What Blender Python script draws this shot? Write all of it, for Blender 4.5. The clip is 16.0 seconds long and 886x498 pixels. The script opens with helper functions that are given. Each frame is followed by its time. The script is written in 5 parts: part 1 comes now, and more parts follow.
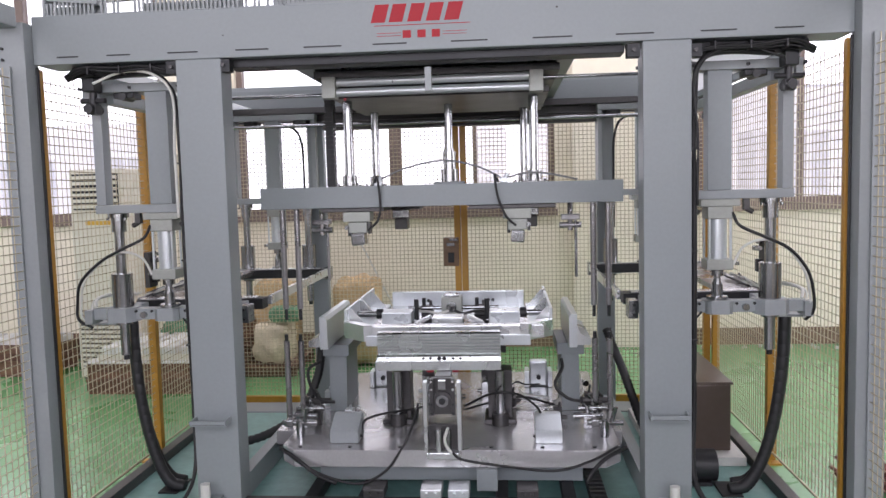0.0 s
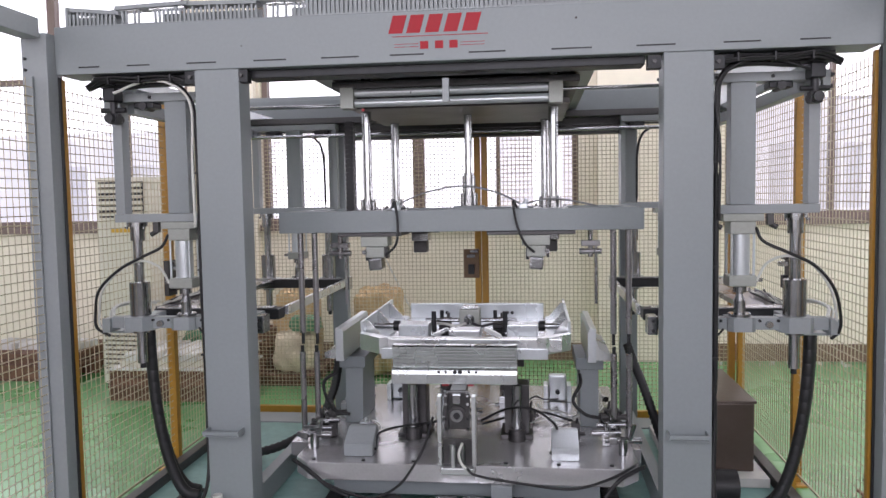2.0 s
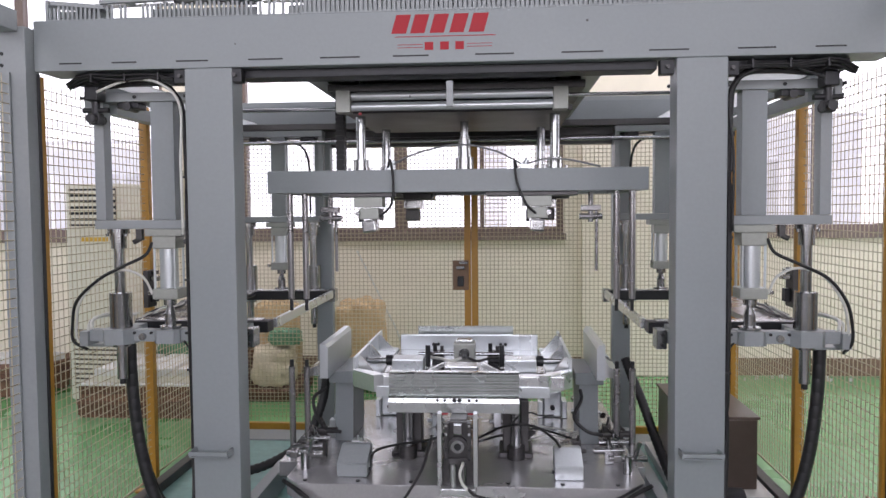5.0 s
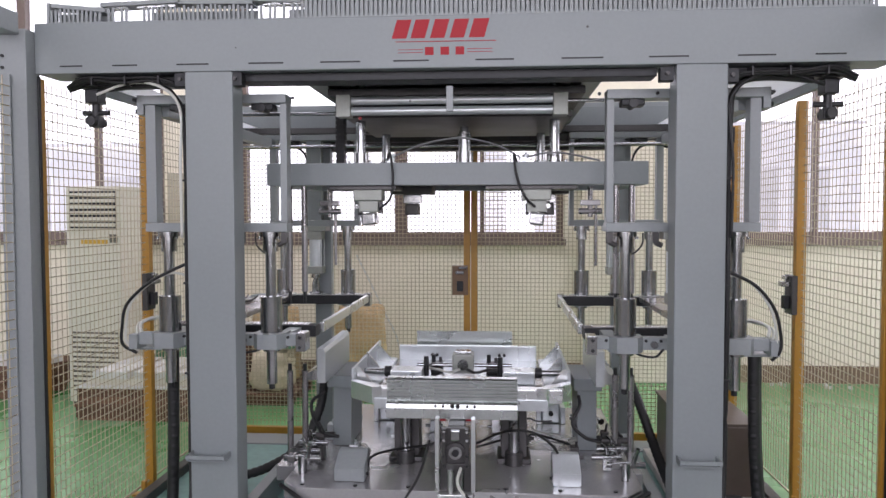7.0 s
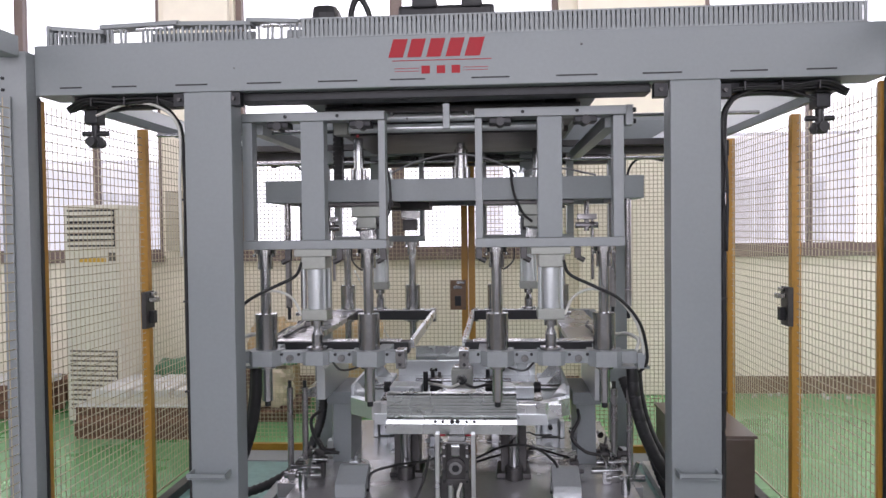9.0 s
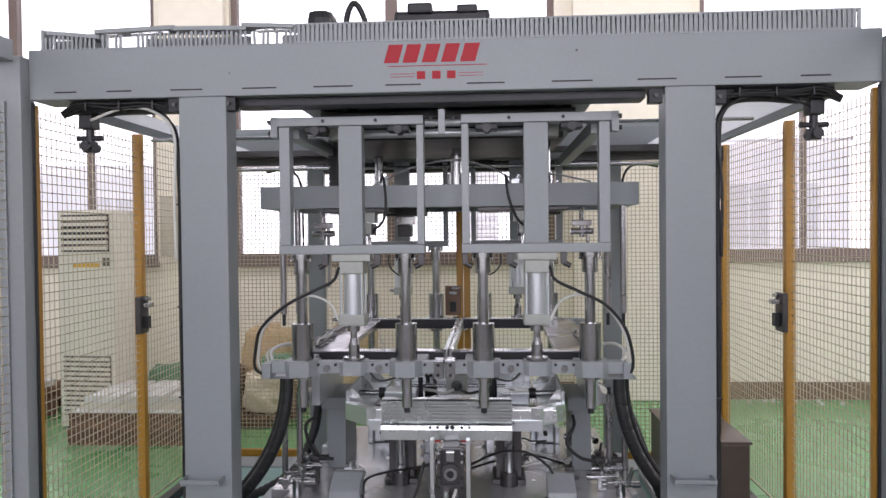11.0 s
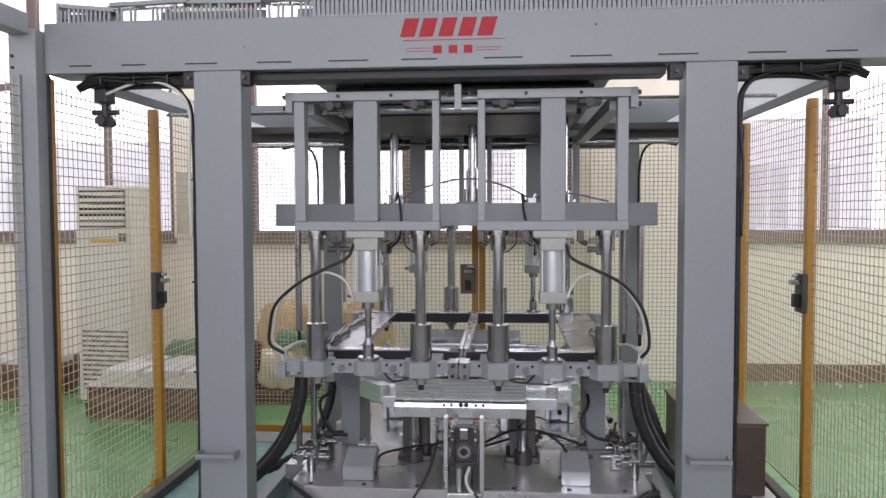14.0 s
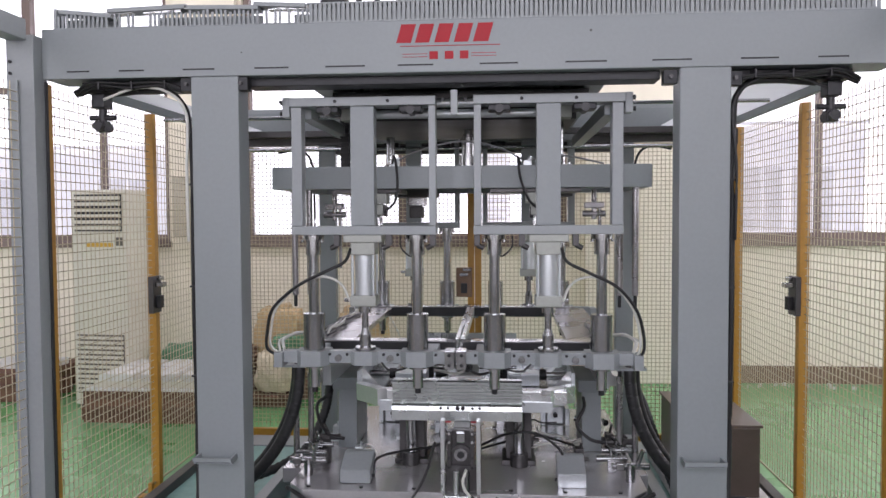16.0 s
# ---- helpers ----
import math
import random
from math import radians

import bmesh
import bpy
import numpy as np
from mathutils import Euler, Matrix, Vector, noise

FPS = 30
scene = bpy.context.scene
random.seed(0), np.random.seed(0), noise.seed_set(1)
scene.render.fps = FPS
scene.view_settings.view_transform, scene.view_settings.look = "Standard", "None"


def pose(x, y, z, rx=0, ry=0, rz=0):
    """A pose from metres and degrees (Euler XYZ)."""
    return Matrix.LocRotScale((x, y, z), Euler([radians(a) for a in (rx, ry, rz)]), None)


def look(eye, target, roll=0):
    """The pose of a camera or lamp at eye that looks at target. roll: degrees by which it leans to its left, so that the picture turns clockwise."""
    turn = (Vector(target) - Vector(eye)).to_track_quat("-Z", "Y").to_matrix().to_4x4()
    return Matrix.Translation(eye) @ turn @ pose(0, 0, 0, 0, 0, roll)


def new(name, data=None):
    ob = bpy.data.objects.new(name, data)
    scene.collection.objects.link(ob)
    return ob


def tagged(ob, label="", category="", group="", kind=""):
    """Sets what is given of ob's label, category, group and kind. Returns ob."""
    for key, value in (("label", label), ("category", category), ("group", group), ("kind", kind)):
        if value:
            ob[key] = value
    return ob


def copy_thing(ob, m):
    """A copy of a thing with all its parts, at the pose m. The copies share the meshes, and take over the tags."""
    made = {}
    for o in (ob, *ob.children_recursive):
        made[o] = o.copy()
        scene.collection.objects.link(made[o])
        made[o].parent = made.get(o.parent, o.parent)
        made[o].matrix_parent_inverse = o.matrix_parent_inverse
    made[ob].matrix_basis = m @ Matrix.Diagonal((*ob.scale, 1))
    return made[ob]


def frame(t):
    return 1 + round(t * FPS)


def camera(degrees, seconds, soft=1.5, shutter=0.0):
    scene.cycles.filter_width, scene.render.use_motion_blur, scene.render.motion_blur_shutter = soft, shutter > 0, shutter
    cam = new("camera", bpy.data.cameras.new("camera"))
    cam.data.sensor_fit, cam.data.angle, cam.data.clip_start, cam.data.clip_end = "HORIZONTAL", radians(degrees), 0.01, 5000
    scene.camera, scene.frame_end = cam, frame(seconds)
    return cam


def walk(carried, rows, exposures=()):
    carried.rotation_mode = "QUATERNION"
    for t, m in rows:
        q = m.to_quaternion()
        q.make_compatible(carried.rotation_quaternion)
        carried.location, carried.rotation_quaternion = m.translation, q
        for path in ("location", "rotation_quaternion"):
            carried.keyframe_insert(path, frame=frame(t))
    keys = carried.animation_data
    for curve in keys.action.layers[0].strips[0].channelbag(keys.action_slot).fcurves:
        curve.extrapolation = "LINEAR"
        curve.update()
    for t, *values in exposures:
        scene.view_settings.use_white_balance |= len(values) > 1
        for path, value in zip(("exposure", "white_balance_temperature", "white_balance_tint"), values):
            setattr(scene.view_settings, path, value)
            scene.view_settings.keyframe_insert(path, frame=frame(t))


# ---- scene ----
cam = camera(59.9, 16.0)
PATH = [
    (0, (0.343, -3.412, 1.61), (0.179, -1.425, 1.449), -1.5),
    (0.5, (0.356, -3.406, 1.618), (0.177, -1.418, 1.486), -1.2),
    (1, (0.363, -3.393, 1.617), (0.193, -1.405, 1.474), -1.0),
    (1.5, (0.385, -3.379, 1.615), (0.183, -1.394, 1.484), -1.0),
    (2, (0.393, -3.368, 1.62), (0.158, -1.387, 1.485), -1.0),
    (2.5, (0.389, -3.362, 1.614), (0.178, -1.377, 1.488), -0.7),
    (3, (0.353, -3.322, 1.606), (0.154, -1.336, 1.489), -0.5),
    (3.5, (0.293, -3.259, 1.604), (0.142, -1.269, 1.474), -0.6),
    (4, (0.244, -3.23, 1.597), (0.119, -1.24, 1.451), -1.3),
    (4.5, (0.22, -3.232, 1.594), (0.09, -1.24, 1.477), -0.6),
    (4.7, (0.217, -3.235, 1.597), (0.073, -1.243, 1.489), -0.6),
    (7, (0.223, -3.233, 1.598), (0.075, -1.24, 1.509), -0.1),
    (7.5, (0.22, -3.239, 1.597), (0.073, -1.247, 1.507), 0.1),
    (8, (0.21, -3.248, 1.601), (0.071, -1.255, 1.521), -0.1),
    (8.5, (0.217, -3.261, 1.608), (0.079, -1.266, 1.562), -0.6),
    (9, (0.22, -3.258, 1.612), (0.08, -1.264, 1.557), -0.7),
    (9.2, (0.22, -3.258, 1.611), (0.077, -1.264, 1.548), -0.7),
    (11.5, (0.219, -3.252, 1.61), (0.094, -1.256, 1.573), -0.6),
    (12, (0.206, -3.241, 1.605), (0.06, -1.247, 1.562), -0.4),
    (12.5, (0.196, -3.237, 1.606), (0.045, -1.243, 1.552), 0.0),
    (13, (0.206, -3.234, 1.604), (0.049, -1.242, 1.538), -0.1),
    (13.5, (0.214, -3.232, 1.599), (0.058, -1.24, 1.521), -0.3),
    (14, (0.22, -3.23, 1.599), (0.052, -1.24, 1.506), -0.2),
    (14.5, (0.222, -3.23, 1.6), (0.055, -1.239, 1.5), -0.4),
    (15, (0.217, -3.237, 1.604), (0.051, -1.246, 1.507), -0.3),
    (15.5, (0.22, -3.244, 1.597), (0.053, -1.253, 1.503), -0.3),
    (16, (0.215, -3.252, 1.608), (0.06, -1.26, 1.521), -0.3),
]
walk(cam, [(t, look(e, g, r)) for t, e, g, r in PATH], exposures=((0, 0.06, 6430, 24), (1.5, 0.0, 6430, 24), (3.0, -0.10, 6430, 24), (16.0, -0.10, 6430, 24)))

# ---- world and light ----
world = bpy.data.worlds.new("sky_world")
scene.world = world
world.use_nodes = True
wn = world.node_tree
sky = wn.nodes.new("ShaderNodeTexSky")
sky.sky_type, sky.sun_disc = "NISHITA", False
sky.sun_elevation, sky.sun_rotation = radians(50), radians(150)
wn.links.new(sky.outputs[0], wn.nodes["Background"].inputs[0])
wn.nodes["Background"].inputs[1].default_value = 0.12
scene.view_settings.exposure = 0.0


def opening_light(x, y, z, w, h, facing, watts):
    """Area lamp for daylight from an opening; none of the openings is in view."""
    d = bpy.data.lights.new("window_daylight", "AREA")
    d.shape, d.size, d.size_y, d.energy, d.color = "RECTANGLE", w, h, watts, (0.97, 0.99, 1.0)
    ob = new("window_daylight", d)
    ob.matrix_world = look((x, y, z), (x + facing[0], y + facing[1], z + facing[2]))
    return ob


# windows assumed behind the camera, out of view
for wx in (-4.2, 0.0, 4.2):
    opening_light(wx, -6.93, 3.1, 3.2, 3.0, (0, 1, -0.03), 165)
# west fill is added, with no such window known
opening_light(-6.93, 1.2, 2.9, 3.2, 2.8, (1, 0.0, 0), 68)
opening_light(6.93, 1.2, 2.9, 3.2, 2.8, (-1, 0.0, 0), 170)

# added overhead fill that brightens the far wall
opening_light(0, 2.2, 5.06, 9.6, 1.1, (0, 0.0001, -1), 150)


# ---- materials ----
def material(name, colour, rough=0.5, metal=0.0, grain=30.0, vary=0.12, stain=2.5, bump=0.05, coat=0.0, spread=0.0):
    """Paint, metal or plastic with fine grain, broad stains and faint relief."""
    m = bpy.data.materials.new(name)
    m.use_nodes = True
    nt = m.node_tree
    b = nt.nodes["Principled BSDF"]
    b.inputs["Metallic"].default_value = metal
    b.inputs["Coat Weight"].default_value = coat
    tc = nt.nodes.new("ShaderNodeTexCoord")
    fine = nt.nodes.new("ShaderNodeTexNoise")
    fine.inputs["Scale"].default_value, fine.inputs["Detail"].default_value = grain, 5
    broad = nt.nodes.new("ShaderNodeTexNoise")
    broad.inputs["Scale"].default_value, broad.inputs["Detail"].default_value = stain, 4
    for n in (fine, broad):
        nt.links.new(tc.outputs["Object"], n.inputs["Vector"])
    add = nt.nodes.new("ShaderNodeMath")
    add.operation = "ADD"
    nt.links.new(fine.outputs["Fac"], add.inputs[0])
    nt.links.new(broad.outputs["Fac"], add.inputs[1])
    level = nt.nodes.new("ShaderNodeMapRange")
    level.inputs["From Min"].default_value, level.inputs["From Max"].default_value = 0.6, 1.4
    level.inputs["To Min"].default_value, level.inputs["To Max"].default_value = 1 - vary, 1 + vary
    nt.links.new(add.outputs[0], level.inputs["Value"])
    tint = nt.nodes.new("ShaderNodeMix")
    tint.data_type, tint.blend_type = "RGBA", "MULTIPLY"
    tint.inputs["Factor"].default_value = 1.0
    tint.inputs["A"].default_value = (*colour, 1)
    value = level.outputs[0]
    if spread:
        info = nt.nodes.new("ShaderNodeObjectInfo")
        each = nt.nodes.new("ShaderNodeMapRange")
        each.inputs["To Min"].default_value, each.inputs["To Max"].default_value = 1 - spread, 1 + spread
        nt.links.new(info.outputs["Random"], each.inputs["Value"])
        mul = nt.nodes.new("ShaderNodeMath")
        mul.operation = "MULTIPLY"
        nt.links.new(value, mul.inputs[0])
        nt.links.new(each.outputs[0], mul.inputs[1])
        value = mul.outputs[0]
    nt.links.new(value, tint.inputs["B"])
    nt.links.new(tint.outputs["Result"], b.inputs["Base Color"])
    rr = nt.nodes.new("ShaderNodeMapRange")
    rr.inputs["To Min"].default_value, rr.inputs["To Max"].default_value = max(0.03, rough - 0.1), min(1, rough + 0.1)
    nt.links.new(broad.outputs["Fac"], rr.inputs["Value"])
    nt.links.new(rr.outputs[0], b.inputs["Roughness"])
    if bump:
        bp = nt.nodes.new("ShaderNodeBump")
        bp.inputs["Strength"].default_value, bp.inputs["Distance"].default_value = bump, 0.01
        nt.links.new(fine.outputs["Fac"], bp.inputs["Height"])
        nt.links.new(bp.outputs[0], b.inputs["Normal"])
    return m


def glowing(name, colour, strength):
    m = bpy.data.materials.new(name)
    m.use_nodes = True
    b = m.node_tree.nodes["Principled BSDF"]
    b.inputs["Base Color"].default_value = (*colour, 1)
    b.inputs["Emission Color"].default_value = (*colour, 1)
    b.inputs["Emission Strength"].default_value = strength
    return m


def glass(name):
    m = bpy.data.materials.new(name)
    m.use_nodes = True
    b = m.node_tree.nodes["Principled BSDF"]
    b.inputs["Transmission Weight"].default_value, b.inputs["Roughness"].default_value = 1.0, 0.02
    b.inputs["IOR"].default_value = 1.05
    return m


PAINT = material("machine_grey_paint", (0.25, 0.278, 0.285), 0.42, 0.0, 60, 0.05, 1.8, 0.03)
PAINT2 = material("light_grey_paint", (0.285, 0.31, 0.316), 0.4, 0.0, 60, 0.06, 2.5, 0.03)
STEEL = material("machined_steel", (0.36, 0.365, 0.37), 0.20, 1.0, 90, 0.15, 4, 0.04)
PLATE = material("ground_steel_plate", (0.56, 0.555, 0.56), 0.24, 0.65, 90, 0.09, 3.5, 0.03)
MILLED = material("worn_milled_steel", (0.31, 0.30, 0.305), 0.27, 0.75, 70, 0.15, 3.5, 0.04)
DULL = material("dull_dark_steel", (0.082, 0.079, 0.079), 0.42, 0.7, 60, 0.2, 4, 0.06)
BLACKENED = material("blackened_steel", (0.023, 0.024, 0.026), 0.45, 0.4, 60, 0.25, 5, 0.06)
CHROME = material("chromed_rod", (0.43, 0.44, 0.45), 0.17, 1.0, 60, 0.06, 5, 0.0)
ALU = material("milled_aluminium", (0.64, 0.655, 0.655), 0.28, 0.85, 80, 0.08, 4, 0.03)
RIBBED = material("ribbed_bright_steel", (0.52, 0.55, 0.54), 0.27, 1.0, 80, 0.10, 5, 0.03)
ALU2 = material("anodised_aluminium", (0.60, 0.635, 0.65), 0.30, 0.6, 80, 0.06, 4, 0.02)
BEIGEALU = material("cast_cylinder_head", (0.33, 0.345, 0.315), 0.45, 0.3, 80, 0.08, 4, 0.03)
def translucent(name, colour, rough):
    """Sheet that lets daylight glow through it."""
    m = material(name, colour, rough, 0.0, 12, 0.1, 3, 0.1)
    nt = m.node_tree
    b, out = nt.nodes["Principled BSDF"], nt.nodes["Material Output"]
    t, mix = nt.nodes.new("ShaderNodeBsdfTranslucent"), nt.nodes.new("ShaderNodeMixShader")
    t.inputs["Color"].default_value = (*colour, 1)
    mix.inputs[0].default_value = 0.8
    nt.links.new(b.outputs[0], mix.inputs[1])
    nt.links.new(t.outputs[0], mix.inputs[2])
    nt.links.new(mix.outputs[0], out.inputs["Surface"])
    return m


CLEARSHEET = translucent("milky_roof_sheet", (0.86, 0.87, 0.88), 0.25)
GREYTUBE = material("grey_air_tube", (0.20, 0.205, 0.21), 0.35, 0.0, 120, 0.1, 6, 0.0)
RUBBER = material("black_rubber", (0.012, 0.012, 0.013), 0.5, 0.0, 120, 0.2, 6, 0.1)
TUBE = material("white_air_tube", (0.62, 0.62, 0.58), 0.4, 0.0, 60, 0.06, 6, 0.0)
LOCKBROWN = material("brown_lock_paint", (0.20, 0.115, 0.06), 0.45, 0.1, 40, 0.15, 4, 0.03)
YELLOW = material("ochre_yellow_paint", (0.47, 0.235, 0.03), 0.42, 0.0, 40, 0.14, 3, 0.03)
WIRE = material("galvanised_wire", (0.54, 0.465, 0.325), 0.45, 0.1, 60, 0.12, 4, 0.0)
WALL = material("cream_wall_paint", (0.85, 0.78, 0.645), 0.8, 0.0, 12, 0.05, 0.8, 0.06)
# ceiling and outer walls are unseen, kept dark so metal gains contrast
CEIL = material("unseen_grey_ceiling", (0.4, 0.4, 0.39), 0.85, 0.0, 12, 0.04, 0.8, 0.05)
HALL = material("unseen_grey_wall", (0.30, 0.30, 0.29), 0.8, 0.0, 12, 0.08, 0.8, 0.06)
GREYSHEET = material("unseen_floor_grey", (0.27, 0.265, 0.255), 0.6, 0.0, 14, 0.15, 0.9, 0.05)
SKIRT = material("brown_skirting_paint", (0.20, 0.13, 0.085), 0.55, 0.0, 25, 0.25, 2, 0.05)
FRAMEBROWN = material("brown_window_frame", (0.19, 0.14, 0.12), 0.5, 0.1, 40, 0.12, 3, 0.03)
FLOOR = material("green_epoxy_floor", (0.125, 0.345, 0.125), 0.28, 0.0, 14, 0.12, 0.9, 0.02, 0.15)
TEAL = material("worn_teal_bed_paint", (0.19, 0.36, 0.33), 0.4, 0.0, 20, 0.2, 2.5, 0.05)
RED = material("red_print", (0.38, 0.006, 0.015), 0.6, 0.0, 80, 0.06, 4, 0.0)
REDPART = material("red_plastic", (0.42, 0.03, 0.04), 0.4, 0.0, 60, 0.1, 4, 0.0)
BLACK = material("black_plastic", (0.02, 0.02, 0.022), 0.45, 0.0, 60, 0.15, 5, 0.05)
ACWHITE = material("aged_white_plastic", (0.66, 0.63, 0.53), 0.5, 0.0, 40, 0.05, 2, 0.02)
ACDARK = material("ac_plastic_and_gap_shade", (0.13, 0.115, 0.09), 0.5, 0.0, 40, 0.08, 3, 0.02)
ACYELLOW = material("yellow_sticker", (0.62, 0.36, 0.04), 0.5, 0.0, 40, 0.06, 3, 0.0)
PALLET = material("stained_pallet_wood", (0.17, 0.09, 0.055), 0.8, 0.0, 30, 0.35, 6, 0.2, spread=0.25)
WRAP = material("pale_wrapped_slabs", (0.62, 0.61, 0.58), 0.45, 0.0, 14, 0.12, 4, 0.15, spread=0.12)
SACK = material("tan_woven_sack", (0.52, 0.37, 0.20), 0.7, 0.0, 70, 0.3, 6, 0.3)
SACKPALE = material("pale_woven_sack", (0.60, 0.52, 0.38), 0.7, 0.0, 60, 0.2, 6, 0.3)
GREENSACK = material("green_woven_sheet", (0.10, 0.24, 0.13), 0.6, 0.0, 60, 0.25, 6, 0.3)
TANK = material("brown_grey_sheet_metal", (0.115, 0.085, 0.07), 0.32, 0.3, 30, 0.12, 2, 0.03)
RUST = material("rusty_turnings", (0.20, 0.08, 0.06), 0.7, 0.2, 60, 0.3, 6, 0.2)
# far buildings emit a little, in place of daylight falling on them
FACADEGLOW = glowing("glowing_far_facade", (0.94, 0.93, 0.94), 0.80)
FACADETRIMGLOW = glowing("glowing_far_trim", (0.80, 0.79, 0.80), 0.66)
YARD = material("concrete_yard", (0.42, 0.41, 0.39), 0.9, 0.0, 8, 0.15, 0.6, 0.1)
SKYGLOW = glowing("overcast_sky", (0.97, 0.985, 1.0), 2.6)
PANE = glass("window_glass")
BRASS = material("brass_fitting", (0.55, 0.42, 0.22), 0.35, 0.9, 60, 0.1, 5, 0.0)


# ---- building helpers ----
BASE = {}


def box(bm, x0, x1, y0, y1, z0, z1, bev=0.0, rot=None):
    """A box between two corners; bev: its edges' bevel; rot: a matrix about its centre."""
    c = Vector(((x0 + x1) / 2, (y0 + y1) / 2, (z0 + z1) / 2))
    m = Matrix.Translation(c) @ (rot.to_4x4() if rot else Matrix()) @ Matrix.Diagonal((abs(x1 - x0), abs(y1 - y0), abs(z1 - z0), 1))
    vs = bmesh.ops.create_cube(bm, size=1, matrix=m)["verts"]
    if bev:
        es = list({e for v in vs for e in v.link_edges})
        bmesh.ops.bevel(bm, geom=es, offset=bev, segments=2, profile=0.6, affect="EDGES", clamp_overlap=True)
    return bm


def rod(bm, p, q, r, n=16, r2=None):
    """A round bar from p to q."""
    p, q = Vector(p), Vector(q)
    d = q - p
    m = Matrix.Translation((p + q) / 2) @ d.to_track_quat("Z", "Y").to_matrix().to_4x4()
    vs = bmesh.ops.create_cone(bm, cap_ends=True, segments=n, radius1=r, radius2=r if r2 is None else r2, depth=d.length, matrix=m)["verts"]
    for f in {f for v in vs for f in v.link_faces}:
        f.smooth = len(f.verts) == 4 and abs(f.normal.dot(d.normalized())) < 0.9
        if not f.smooth:
            for e in f.edges:
                e.smooth = False
    return bm


def smooth_path(pts, n=10):
    pts = [Vector(p) for p in pts]
    pts = [2 * pts[0] - pts[1]] + pts + [2 * pts[-1] - pts[-2]]
    out = []
    for i in range(1, len(pts) - 2):
        a, b, c, d = pts[i - 1:i + 3]
        for k in range(n):
            t = k / n
            out.append(0.5 * (2 * b + (c - a) * t + (2 * a - 5 * b + 4 * c - d) * t * t + (3 * b - a - 3 * c + d) * t ** 3))
    return out + [pts[-2]]


def hose(bm, pts, r, n=8, steps=10, ribbed=False):
    """A bent tube through pts; ribbed: corrugated conduit."""
    path = smooth_path(pts, steps)
    rings = []
    for i, p in enumerate(path):
        d = (path[min(i + 1, len(path) - 1)] - path[max(i - 1, 0)]).normalized()
        q = d.to_track_quat("Z", "Y")
        k = r * (1.12 if ribbed and i % 2 else 0.94 if ribbed else 1)
        rings.append([bm.verts.new(p + q @ Vector((k * math.cos(a * math.tau / n), k * math.sin(a * math.tau / n), 0))) for a in range(n)])
    for a, b in zip(rings, rings[1:]):
        for i in range(n):
            bm.faces.new((a[i], a[(i + 1) % n], b[(i + 1) % n], b[i])).smooth = True
    bm.faces.new(rings[0][::-1])
    bm.faces.new(rings[-1])
    return bm


def prism(bm, outline, z0, z1, axis="z"):
    """An outline of (a, b) pairs drawn out along an axis."""
    def at(a, b, c):
        return {"z": (a, b, c), "y": (a, c, b), "x": (c, a, b)}[axis]
    lo = [bm.verts.new(at(a, b, z0)) for a, b in outline]
    hi = [bm.verts.new(at(a, b, z1)) for a, b in outline]
    fs = [bm.faces.new(lo), bm.faces.new(hi)]
    for i in range(len(lo)):
        j = (i + 1) % len(lo)
        fs.append(bm.faces.new((lo[i], lo[j], hi[j], hi[i])))
    bmesh.ops.recalc_face_normals(bm, faces=fs)
    return bm


def B(*a, bev=0.003, rot=None):
    return box(bmesh.new(), *a, bev=bev, rot=rot)


def R(p, q, r, n=16, r2=None):
    return rod(bmesh.new(), p, q, r, n, r2)


def H(pts, r, n=8, steps=10, ribbed=False):
    return hose(bmesh.new(), pts, r, n, steps, ribbed)


def thing(name, loc, label, category, group="", kind=""):
    ob = tagged(new(name), label, category, group, kind)
    ob.location = loc
    ob.empty_display_size = 0.1
    BASE[ob] = Vector(loc)
    return ob


def part(name, bm, mat, parent, label=""):
    """A mesh built at its place in the world, as one part of a thing or of a part."""
    me = bpy.data.meshes.new(name)
    bmesh.ops.translate(bm, verts=bm.verts, vec=-BASE[parent])
    bm.to_mesh(me)
    bm.free()
    me.materials.append(mat)
    ob = new(name, me)
    ob.parent = parent
    BASE[ob] = BASE[parent]
    if label:
        tagged(ob, label)
    return ob


def solid(name, bm, mat, label, category, group="", kind=""):
    """A thing of one mesh, its origin at its lowest middle."""
    lo = Vector([min(v.co[i] for v in bm.verts) for i in range(3)])
    hi = Vector([max(v.co[i] for v in bm.verts) for i in range(3)])
    at = Vector(((lo.x + hi.x) / 2, (lo.y + hi.y) / 2, lo.z))
    me = bpy.data.meshes.new(name)
    bmesh.ops.translate(bm, verts=bm.verts, vec=-at)
    bm.to_mesh(me)
    bm.free()
    me.materials.append(mat)
    ob = tagged(new(name, me), label, category, group, kind)
    ob.location = at
    BASE[ob] = at
    return ob


# ---- the hall ----
NORTH = 4.2
solid("ground", B(-60, 60, -60, 60, -0.35, -0.25, bev=0), YARD, "grey concrete yard outside the hall", "ground", kind="structure")
solid("floor", B(-7.2, 7.2, -7.2, NORTH + 0.3, -0.2, 0.0, bev=0), FLOOR, "glossy green epoxy-painted workshop floor", "floor", kind="structure")
# the ceiling's opening is added too, to hold the overhead fill
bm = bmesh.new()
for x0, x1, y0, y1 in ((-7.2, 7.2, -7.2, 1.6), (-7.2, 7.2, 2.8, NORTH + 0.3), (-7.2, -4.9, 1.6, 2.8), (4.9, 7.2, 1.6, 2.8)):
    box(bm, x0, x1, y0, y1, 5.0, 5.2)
solid("ceiling", bm, CEIL, "unseen workshop ceiling, opened for the added overhead lamp", "ceiling", kind="structure")
